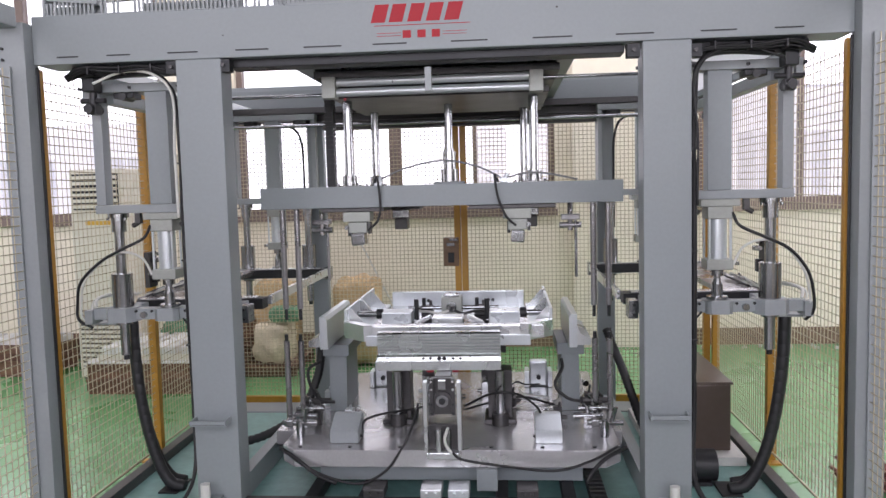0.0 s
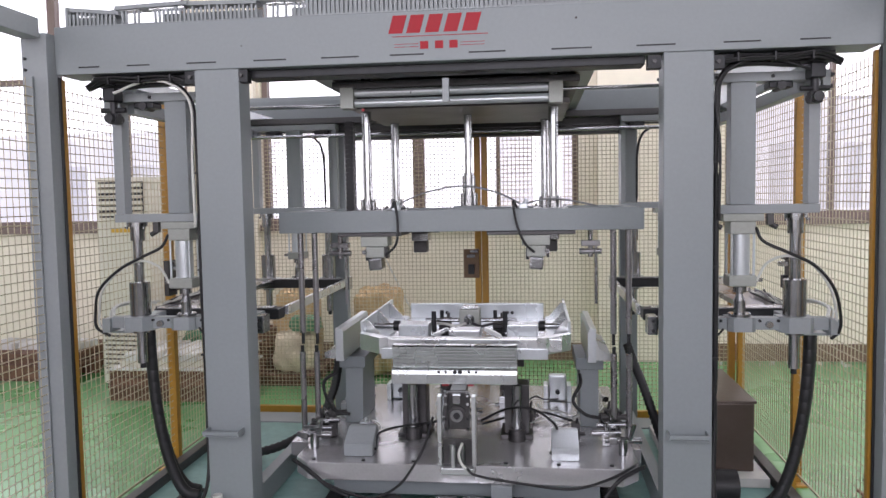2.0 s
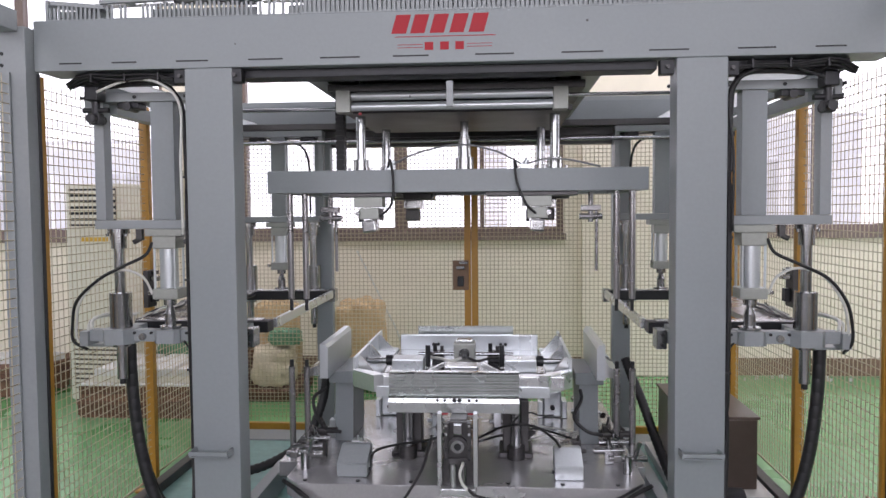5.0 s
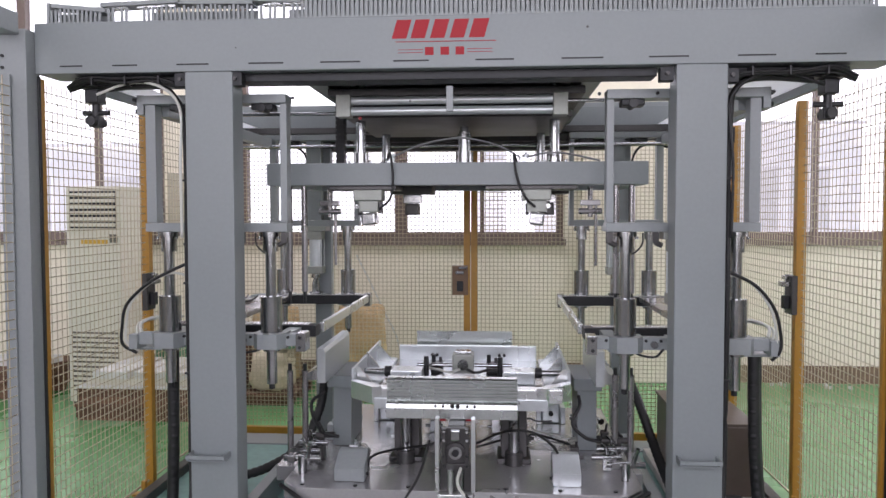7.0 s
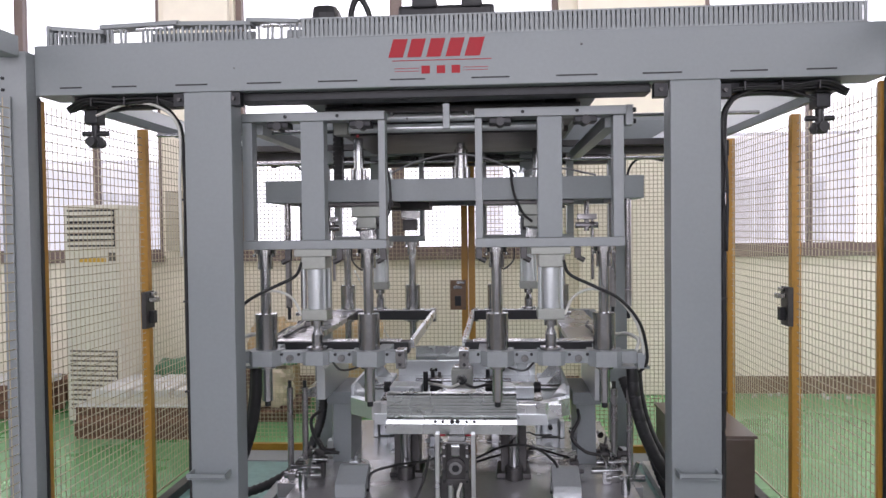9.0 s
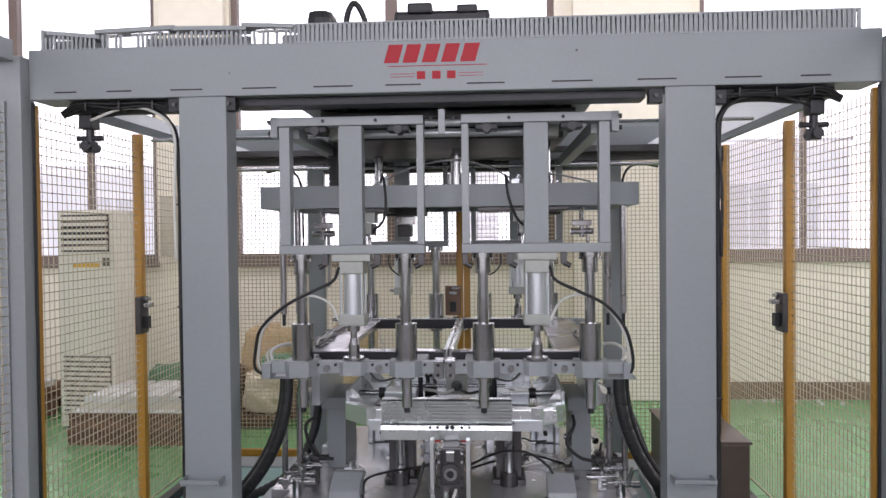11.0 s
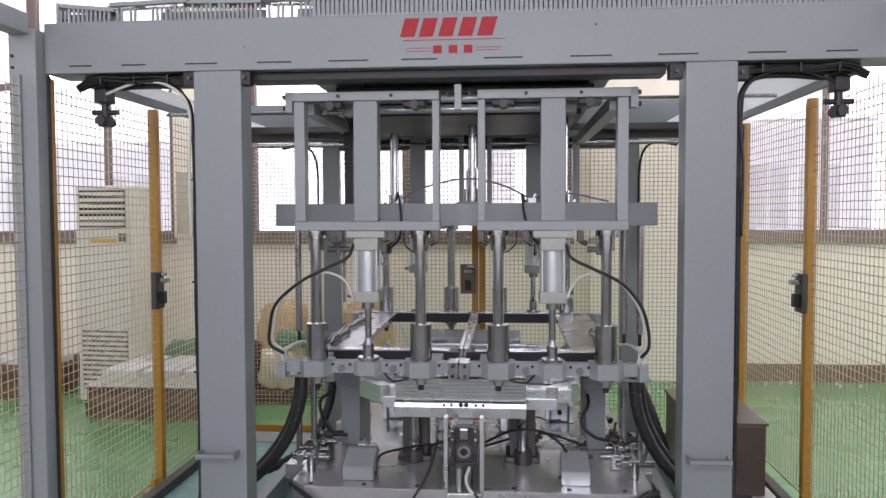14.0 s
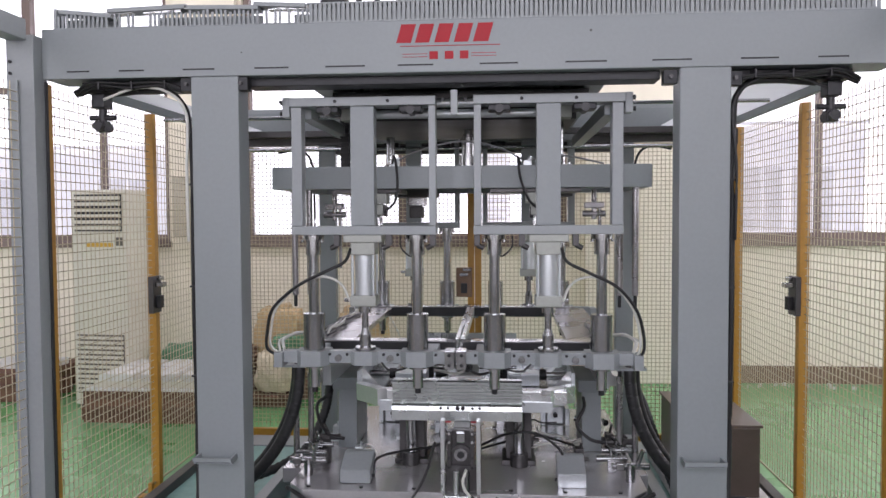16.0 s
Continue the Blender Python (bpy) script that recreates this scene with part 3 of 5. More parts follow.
FB = 2.225
fence("x", FB, -1.80, 0.014, lock=(-0.058, -1), pitch=0.0292, r=0.0026, lock_paint=LOCKBROWN)
fence("x", FB, 0.015, 1.80, pitch=0.0292, r=0.0026)
for s in (-1, 1):
    mid = 1.10 if s < 0 else 1.05
    fence("y", s * 1.815 + (0.0 if s < 0 else 0.012), 0.045 if s < 0 else 0.058, mid - 0.006, lock=(mid - 0.10 if s < 0 else mid - 0.03, -s), first=0.03, lift_lock=0.03, r=0.0025)
    fence("y", s * 1.815 + (0.0 if s < 0 else 0.012), mid, FB - 0.03, first=0.02, r=0.0025)
    fence("y", s * 1.868, -2.98, -0.064, first=0.01, last=0.01, paint=PAINT2, r=0.0025)


# ---- lifting plate ----
ZP = 1.512
lift = thing("lifting_plate", (0, 1.05, ZP), "grey lifting plate on chromed guide rods with grippers under it", "lifting plate")
part("front_bar", B(-0.957, 0.947, 0.60, 0.68, ZP, ZP + 0.113, bev=0.003), PAINT, lift)
part("rear_bar", B(-0.957, 0.947, 1.48, 1.56, ZP, ZP + 0.113, bev=0.003), PAINT, lift)
for x in (-0.917, 0.907):
    part("side_bar", B(x - 0.04, x + 0.04, 0.682, 1.478, ZP, ZP + 0.113, bev=0.003), PAINT, lift)
part("plate", B(-0.60, 0.60, 0.683, 1.477, ZP + 0.05, ZP + 0.085, bev=0.002), DULL, lift)
for x0, x1 in ((-0.86, -0.62), (0.62, 0.86)):
    part("cross_bar", B(x0, x1, 1.0, 1.1, ZP + 0.02, ZP + 0.09, bev=0.003), PAINT, lift)
for x, y in ((-0.5, 0.75), (0.5, 0.75), (-0.465, 1.42), (0.465, 1.42)):
    g = part("guide_rod", R((x, y, ZP + 0.086), (x, y, 2.36), 0.026, 20), CHROME, lift)
    bm = R((x, y, ZP + 0.10), (x, y, ZP + 0.175), 0.04, 20)
    box(bm, x - 0.075, x + 0.075, y - 0.06, y + 0.06, ZP + 0.086, ZP + 0.118, bev=0.004)
    for a in (-0.055, 0.055):
        rod(bm, (x + a, y - 0.04, ZP + 0.118), (x + a, y - 0.04, ZP + 0.132), 0.008, 8)
    part("rod_base", bm, STEEL, g)
c = part("piston_rod", R((0.025, 1.05, ZP + 0.086), (0.025, 1.05, 2.36), 0.023, 20), CHROME, lift)
bm = R((0.025, 1.05, ZP + 0.08), (0.025, 1.05, ZP + 0.20), 0.050, 8)
rod(bm, (0.025, 1.05, ZP + 0.20), (0.025, 1.05, ZP + 0.30), 0.037, 20)
rod(bm, (0.025, 1.05, ZP + 0.30), (0.025, 1.05, ZP + 0.315), 0.030, 20)
part("coupling", bm, STEEL, c)
part("base_plate", B(-0.06, 0.11, 0.97, 1.13, ZP + 0.086, ZP + 0.128, bev=0.004), PAINT, c)
carrier = part("cable_carrier", B(-0.70, -0.66, 1.085, 1.145, ZP + 0.088, ZP + 0.632, bev=0.002), BLACK, lift, "black plastic cable carrier")
for i in range(20):
    part("chain_link", B(-0.705, -0.655, 1.08, 1.15, ZP + 0.092 + i * 0.027, ZP + 0.114 + i * 0.027, bev=0.0), BLACK, carrier)
# pairs of hanging push rods with dark tips
for x in (-0.853, -0.775, 0.797, 0.874):
    p = part("push_rod", R((x, 0.64, ZP - 0.002), (x, 0.64, ZP - 0.54), 0.016, 12), MILLED, lift)
    part("tip", R((x, 0.64, ZP - 0.54), (x, 0.64, ZP - 0.60), 0.009, 10), BLACKENED, p)
# front grippers, tilted jaw under a pale body
for x, s in ((-0.44, -1), (0.405, 1)):
    part("mount_plate", B(x - (0.20 if s < 0 else 0.255), x + (0.14 if s < 0 else 0.20), 0.62, 0.90, ZP - 0.022, ZP - 0.002), DULL, lift)
    g = part("gripper", B(x - 0.075, x + 0.07, 0.60, 0.72, ZP - 0.075, ZP - 0.023, bev=0.004), BEIGEALU, lift, "grey pneumatic gripper")
    part("gripper_body", B(x - 0.05, x + 0.05, 0.61, 0.71, ZP - 0.135, ZP - 0.077, bev=0.006), BEIGEALU, g)
    part("jaw", B(x - 0.036, x + 0.036, 0.60, 0.70, ZP - 0.20, ZP - 0.137, bev=0.010, rot=Matrix.Rotation(0.10 * s, 3, "Y")), STEEL, g)
    part("finger", B(x - 0.055, x - 0.038, 0.62, 0.68, ZP - 0.15, ZP - 0.09), BLACKENED, g)
    part("finger", B(x + 0.052, x + 0.066, 0.62, 0.68, ZP - 0.14, ZP - 0.08), DULL, g)
    part("bolt", R((x + 0.055 * s, 0.605, ZP - 0.105), (x + 0.055 * s, 0.59, ZP - 0.105), 0.012, 10), STEEL, g)
    part("hose", H([(x + 0.09, 0.66, ZP + 0.12), (x + 0.115, 0.58, ZP + 0.16), (x + 0.13, 0.575, ZP + 0.05), (x + 0.12, 0.57, ZP - 0.06), (x + 0.06, 0.585, ZP - 0.12)] if s < 0 else
                  [(x - 0.10, 0.66, ZP + 0.12), (x - 0.115, 0.58, ZP + 0.15), (x - 0.10, 0.575, ZP + 0.04), (x - 0.06, 0.57, ZP - 0.06), (x - 0.01, 0.585, ZP - 0.11)], 0.0065), RUBBER, lift)
for x in (-0.285, 0.49):
    part("mount_plate", B(x - 0.12, x + 0.12, 1.15, 1.35, ZP - 0.03, ZP + 0.04), DULL, lift)
    g = part("gripper", B(x - 0.05, x + 0.05, 1.18, 1.30, ZP - 0.08, ZP - 0.032, bev=0.004), STEEL, lift, "small steel gripper")
    part("jaw", B(x - 0.04, x + 0.04, 1.18, 1.28, ZP - 0.15, ZP - 0.082, bev=0.008), DULL, g)
part("air_tube", H([(-0.33, 0.66, ZP + 0.14), (-0.18, 0.62, ZP + 0.20), (0.02, 0.62, ZP + 0.235), (0.2, 0.62, ZP + 0.20), (0.34, 0.66, ZP + 0.13)], 0.0048), GREYTUBE, lift)
part("air_tube", H([(0.36, 0.66, ZP + 0.14), (0.45, 0.65, ZP + 0.16), (0.56, 0.65, ZP + 0.155), (0.72, 0.66, ZP + 0.12)], 0.0048), GREYTUBE, lift)
for x in (-0.33, 0.34):
    bm = B(x - 0.02, x + 0.02, 0.64, 0.68, ZP + 0.113, ZP + 0.14)
    rod(bm, (x, 0.66, ZP + 0.13), (x + 0.02, 0.66, ZP + 0.16), 0.012, 10)
    part("elbow_fitting", bm, ALU2, lift)
# side stops on the plate
for x in (-0.70, 0.70):
    bm = R((x, 0.9, ZP - 0.001), (x, 0.9, ZP - 0.16), 0.014, 10)
    box(bm, x - 0.05, x + 0.05, 0.87, 0.93, ZP - 0.10, ZP - 0.07, bev=0.004)
    rod(bm, (x - 0.06, 0.9, ZP - 0.13), (x + 0.06, 0.9, ZP - 0.13), 0.016, 10)
    rod(bm, (x + 0.03, 0.9, ZP - 0.10), (x + 0.03, 0.9, ZP - 0.42), 0.008, 8)
    part("stop", bm, MILLED, lift)


# ---- sliding carriages, each with a mould frame that it lowers ----
def carriage(s, label):
    """s: -1 for the carriage that closes from negative x, +1 for the other; built as it stands closed."""
    c = thing("sliding_carriage", (s * 0.42, 1.05, 0.99), label, "carriage", "sliding carriages")

    def X(a, b=None):
        return s * a if b is None else tuple(sorted((s * a, s * b)))

    def bx(name, a, b, y0, y1, z0, z1, mat, parent=c, bev=0.003, label=""):
        x0, x1 = X(a, b)
        return part(name, B(x0, x1, y0, y1, z0, z1, bev=bev), mat, parent, label)

    rows = ((0.25, 1.0, 0.0), (2.0, 0.932, 0.0))
    for y, k, _ in rows:
        bx("top_bar", 0.085 * k, 0.755 * k, y - 0.05, y + 0.05, 2.105, 2.145, PAINT2)
        bx("outer_upright", 0.700 * k, 0.748 * k, y - 0.035, y + 0.035, 1.563, 2.104, PAINT2)
        bx("inner_upright", 0.086 * k, 0.118 * k, y - 0.035, y + 0.035, 1.563, 2.104, PAINT2)
        bx("centre_upright", 0.366 * k, 0.474 * k, y - 0.04, y + 0.04, 1.563, 2.104, PAINT)
        bx("lower_bar", 0.084 * k, 0.748 * k, y - 0.05, y + 0.05, 1.522, 1.562, PAINT2)
        bx("side_tab", 0.757 * k, 0.79 * k, y - 0.03, y + 0.03, 2.06, 2.15, PAINT2)
        for x in (0.20, 0.58):
            b = part("roller_block", B(s * x * k - 0.05, s * x * k + 0.05, y - 0.04, y + 0.05, 2.075, 2.104, bev=0.006), BLACKENED, c)
            part("roller", R((s * x * k, y - 0.05, 2.085), (s * x * k, y + 0.045, 2.085), 0.02, 14), BLACK, b)
        # guide rods fixed under the bar
        for x in (0.66, 0.177):
            xx = s * x * k
            g = part("guide_rod", R((xx, y, 1.44), (xx, y, 0.815), 0.0245, 20), CHROME, c)
            bm = R((xx, y, 1.521), (xx, y, 1.43), 0.035, 20)
            rod(bm, (xx, y, 1.521), (xx, y, 1.50), 0.05, 20)
            for a in (-0.045, 0.045):
                rod(bm, (xx + a, y - 0.02, 1.50), (xx + a, y - 0.02, 1.488), 0.008, 8)
            part("rod_collar", bm, STEEL, g)
            part("end_bolt", R((xx, y, 0.815), (xx, y, 0.79), 0.014, 12), BLACKENED, g)
        # air cylinder between the rods
        xx = s * 0.42 * k
        a = part("air_cylinder", R((xx, y, 1.43), (xx, y, 1.245), 0.042, 24), ALU2, c, "aluminium air cylinder barrel")
        part("end_cap", B(xx - 0.056, xx + 0.056, y - 0.056, y + 0.056, 1.43, 1.488, bev=0.006), BEIGEALU, a)
        part("end_cap", B(xx - 0.06, xx + 0.06, y - 0.056, y + 0.056, 1.195, 1.245, bev=0.006), BEIGEALU, a)
        part("flange", B(xx - 0.088, xx + 0.088, y - 0.06, y + 0.06, 1.488, 1.521, bev=0.004), BEIGEALU, a)
        for px in (-0.048, 0.048):
            for py in (-0.048, 0.048):
                part("tie_rod", R((xx + px, y + py, 1.43), (xx + px, y + py, 1.245), 0.006, 8), ALU2, a)
        part("neck", R((xx, y, 1.195), (xx, y, 1.165), 0.03, 18), STEEL, a)
        part("fitting", B(xx + s * 0.06, xx + s * 0.09, y - 0.04, y - 0.015, 1.215, 1.232), STEEL, a)
    # long beams that tie the two ends together
    for x in (0.705,):
        bx("tie_beam", x - 0.03, x + 0.03, 0.302, 1.948, 2.06, 2.12, DULL if x < 0.5 else PAINT2)
    # small valves under the lower bar
    for x in (0.10, 0.30, 0.54):
        bm = B(s * x - 0.014, s * x + 0.014, 0.20, 0.23, 1.47, 1.521)
        rod(bm, (s * x, 0.215, 1.475), (s * x + s * 0.03, 0.215, 1.46), 0.012, 10)
        part("flow_valve", bm, DULL, c)
    # hoses looping out to the arm
    e = 0.03 if s < 0 else 0.0
    part("hose", H([(s * 0.475, 0.20, 1.46), (s * 0.50, 0.17, 1.40), (s * 0.60, 0.15, 1.35), (s * 0.715, 0.15, 1.29), (s * (0.80 + e), 0.17, 1.19), (s * (0.835 + e), 0.19, 1.08), (s * (0.838 + e), 0.20, 1.00), (s * 0.81, 0.22, 0.955)], 0.0072), RUBBER, c)
    part("tube", H([(s * 0.48, 0.20, 1.22), (s * 0.52, 0.19, 1.30), (s * 0.60, 0.165, 1.335), (s * 0.70, 0.165, 1.30), (s * (0.785 + e), 0.18, 1.195), (s * (0.82 + e), 0.2, 1.09), (s * (0.825 + e), 0.21, 1.01), (s * 0.81, 0.235, 0.965)], 0.006), TUBE, c)

    # the mould frame: arms, sleeves and a rectangle of bars, in its raised place
    zt = 1.055
    m = bx("mould_frame", 0.02, 0.70, 1.88, 1.94, zt - 0.06, zt, BLACKENED, label="dark steel mould frame")
    bx("bar", 0.02, 0.70, 0.46, 0.56, zt - 0.055, zt, BLACKENED, m)
    bx("bar", 0.002, 0.024, 0.562, 1.878, zt - 0.045, zt + 0.004, ALU, m, label="bright aluminium edge bar")
    bx("plate", 0.53, 0.745, 0.562, 1.878, zt - 0.03, zt, MILLED, m)
    bx("cover", 0.06, 0.69, 0.47, 0.55, zt + 0.001, zt + 0.006, PLATE, m)
    bx("cover", 0.06, 0.69, 1.885, 1.935, zt + 0.001, zt + 0.006, PLATE, m)
    rng = random.Random(4)
    for i in range(5):
        p = [(s * (0.675 + 0.014 * i), 0.60 + 0.05 * (i % 3), zt + 0.010)]
        while p[-1][1] < (1.5 if s < 0 else 1.0):
            p.append((s * (0.675 + 0.014 * i + rng.uniform(-0.018, 0.014)), p[-1][1] + 0.12, zt + 0.012 + rng.uniform(0, 0.016)))
        part("lead", hose(bmesh.new(), p, 0.006, 6, 5), (BLACK, TUBE, GREYTUBE, TUBE, BLACK)[i], m)
    for y, k, _ in rows:
        f = -1 if y < 1 else 1
        ya, yb = (y - 0.03, y + 0.03)
        bx("arm", 0.01, 0.80, ya, yb, 0.995, 1.05, PAINT2, m)
        for x in (0.66, 0.177):
            xx = s * x * k
            bm = bmesh.new()
            w = 0.075
            prism(bm, [(xx - w, y + 0.05), (xx - w, y - 0.03), (xx - w * 0.6, y - 0.075), (xx + w * 0.6, y - 0.075), (xx + w, y - 0.03), (xx + w, y + 0.05)], 0.985, 1.055)
            part("sleeve_block", bm, PAINT2, m)
            part("sleeve", R((xx, y, 1.056), (xx, y, 1.222), 0.05, 24), STEEL, m)
            part("retainer", R((xx, y, 0.985), (xx, y, 0.968), 0.04, 18), STEEL, m)
        xx = s * 0.42 * k
        bm = prism(bmesh.new(), [(xx - 0.06, y + 0.05), (xx - 0.06, y - 0.045), (xx - 0.04, y - 0.065), (xx + 0.04, y - 0.065), (xx + 0.06, y - 0.045), (xx + 0.06, y + 0.05)], 0.99, 1.053)
        part("rod_block", bm, PAINT2, m)
        bm = R((xx, y, 1.054), (xx, y, 1.30), 0.016, 16)
        rod(bm, (xx, y, 1.054), (xx, y, 1.068), 0.048, 20)
        rod(bm, (xx, y, 1.066), (xx, y, 1.125), 0.026, 20)
        rod(bm, (xx, y, 1.125), (xx, y, 1.155), 0.026, 20, 0.016)
        part("piston_rod", bm, STEEL, m)
        for x in (0.30, 0.54):
            part("bolt", R((s * x * k, ya - 0.001, 1.02), (s * x * k, ya - 0.02, 1.02), 0.016, 12), STEEL, m)
        bx("clamp_block", 0.004, 0.048, ya - 0.03, yb, 0.975, 1.06, STEEL, m)
        for z in (0.995, 1.04):
            part("screw", R((s * 0.028, ya - 0.031, z), (s * 0.028, ya - 0.038, z), 0.008, 10), BLACKENED, m)
        bx("hose_bracket", 0.80, 0.84, y - 0.05, y + 0.05, 0.975, 1.045, PAINT2, m)
    for x in (0.72,):
        bx("link_beam", x - 0.03, x + 0.03, 0.565, 1.875, 0.97, 1.02, PAINT2, m)
    for x in (0.12, 0.66):
        bx("stand_off", x - 0.03, x + 0.03, 0.285, 0.456, 1.0, 1.05, PAINT2, m)
        bx("stand_off", x - 0.03, x + 0.03, 1.942, 1.968, 1.0, 1.05, PAINT2, m)
    return c, m


left_carriage, left_mould = carriage(-1, "grey sliding carriage with chromed guide rods and mould frame")
right_carriage, right_mould = carriage(1, "grey sliding carriage with chromed guide rods and mould frame")


def conduit_link(r, length):
    """One short stretch of smooth conduit with rounded ends, its middle at the origin, along z."""
    bm = bmesh.new()
    rings = []
    for z, k in ((-0.5, 0.86), (-0.42, 0.99), (0.42, 0.99), (0.5, 0.86)):
        rings.append([bm.verts.new((k * r * math.cos(a * math.tau / 12), k * r * math.sin(a * math.tau / 12), z * length)) for a in range(12)])
    for a, b in zip(rings, rings[1:]):
        for i in range(12):
            bm.faces.new((a[i], a[(i + 1) % 12], b[(i + 1) % 12], b[i])).smooth = True
    bm.faces.new(rings[0][::-1])
    bm.faces.new(rings[-1])
    me = bpy.data.meshes.new("conduit_link")
    bm.to_mesh(me)
    bm.free()
    me.materials.append(RUBBER)
    return me


LINKS = 22


def hose_curve(s, d, drop, second):
    """Middles and directions of the links of a conduit; d: how far its carriage stands out, drop: how far its arm has sunk."""
    o, k = (0.035 if second else 0.0), d / 0.9
    top = Vector((s * ((0.755 - 0.095 * k if s < 0 else 0.80 - 0.045 * k) + d + o), 0.40 if second else 0.33, 0.955 + drop))
    foot = Vector((s * ((1.37 if s < 0 else 1.44) + o), 0.42 if second else 0.33, 0.112))
    p1 = top - Vector((0, 0, 0.50 + drop * 0.6))
    p2 = foot + Vector(((top.x - foot.x) * (0.35 + 0.15 * k), 0, 0.09 * (1 - k)))
    out = []
    for i in range(LINKS):
        t = (i + 0.5) / LINKS
        u = 1 - t
        p = u ** 3 * top + 3 * u * u * t * p1 + 3 * u * t * t * p2 + t ** 3 * foot
        v = 3 * u * u * (p1 - top) + 6 * u * t * (p2 - p1) + 3 * t * t * (foot - p2)
        out.append((p, -v.normalized()))
    return out


def drag_hose(s):
    """Two thick conduits that hang from a carriage's arm down to the bed, in short stiff links."""
    h = thing("drag_hose", (s * 1.40, 0.35, 0.081), "thick black conduits hanging from a carriage arm", "hose", "drag hoses")
    links = []
    for second, r in ((False, 0.028), (True, 0.022)):
        me = conduit_link(r, 0.092)
        for i in range(LINKS):
            ob = new("conduit_link", me)
            ob.parent = h
            links.append((ob, second, i))
    part("bed_clamp", B(s * 1.41 - 0.05, s * 1.41 + 0.05, 0.28, 0.47, 0.081, 0.09), BLACKENED, h)
    part("hose_plate", B(*sorted((s * 0.66, s * 0.87)), 0.29, 0.44, 0.957, 0.969), PAINT2, left_mould if s < 0 else right_mould)
    return h, links


left_hose = drag_hose(-1)
right_hose = drag_hose(1)

# ---- work table ----
table = thing("work_table", (0.03, 1.0, 0.14), "ground steel table plate with chamfered corners on the bed", "work table")
bm = prism(bmesh.new(), [(-0.80, 0.30), (-0.72, 0.215), (0.80, 0.215), (0.88, 0.30), (0.88, 1.80), (-0.80, 1.80)], 0.25, 0.335)
bmesh.ops.bevel(bm, geom=list(bm.edges), offset=0.003, segments=2, affect="EDGES")
part("plate", bm, PLATE, table)
part("base", B(-0.62, 0.70, 0.33, 1.70, 0.142, 0.249, bev=0.004), PAINT, table)
part("front_foot", B(0.18, 0.28, 0.19, 0.32, 0.142, 0.249, bev=0.004), PAINT, table)
# standing pins that meet the push rods
for x0, x1 in ((-0.90, -0.802), (0.882, 0.92)):
    part("ear", B(x0, x1, 0.52, 0.70, 0.26, 0.334), PLATE, table)
for x in (-0.853, -0.775, 0.797, 0.874):
    xx = x
    p = part("pin", R((xx, 0.62, 0.336), (xx, 0.62, 0.80), 0.016, 14), MILLED, table)
    part("cap", R((xx, 0.62, 0.80), (xx, 0.62, 0.835), 0.010, 10), BLACKENED, p)
# sloped cover boxes
for x0, x1, s in ((-0.56, -0.415, -1), (0.47, 0.60, 1)):
    bm = prism(bmesh.new(), [(0.31, 0.337), (0.31, 0.40), (0.43, 0.455), (0.47, 0.455), (0.47, 0.337)], x0, x1, "x")
    bmesh.ops.bevel(bm, geom=list(bm.edges), offset=0.004, segments=2, affect="EDGES")
    part("cover_box", bm, PAINT2 if s < 0 else ALU2, table, "grey-painted cover box" if s < 0 else "pale sheet-metal cover box")
    part("screw", R((x1 if s < 0 else x0, 0.36, 0.36), ((x1 + 0.012) if s < 0 else (x0 - 0.012), 0.36, 0.36), 0.008, 8), BLACKENED, table)
# guide posts under the front clamp
for x in (-0.255, 0.295):
    bm = B(x - 0.065, x + 0.065, 0.66, 0.80, 0.337, 0.62, bev=0.004)
    box(bm, x - 0.085, x + 0.085, 0.62, 0.84, 0.337, 0.362, bev=0.003)
    t = part("support_post", bm, DULL, table)
    part("post_rod", R((x, 0.62, 0.362), (x, 0.62, 0.63), 0.028, 18), STEEL, t)
    part("rod_foot", R((x, 0.62, 0.337), (x, 0.62, 0.40), 0.045, 18), DULL, t)
# rear brackets
for x in (-0.46, 0.53):
    bm = B(x - 0.055, x + 0.055, 1.40, 1.47, 0.337, 0.50, bev=0.012)
    box(bm, x - 0.085, x - 0.058, 1.38, 1.5, 0.337, 0.44, bev=0.004)
    box(bm, x + 0.058, x + 0.085, 1.38, 1.5, 0.337, 0.44, bev=0.004)
    t = part("rear_bracket", bm, ALU2, table)
    part("bolt", R((x, 1.399, 0.40), (x, 1.37, 0.40), 0.014, 10), BLACKENED, t)
for x in (-0.68, -0.66, 0.70, 0.74):
    bm = R((x - 0.07, 1.25 + 0.3 * (x > 0.7), 0.42), (x + 0.07, 1.22, 0.40), 0.018, 12)
    box(bm, x - 0.025, x + 0.025, 1.2, 1.28, 0.337, 0.42, bev=0.004)
    part("side_cylinder", bm, STEEL, table)
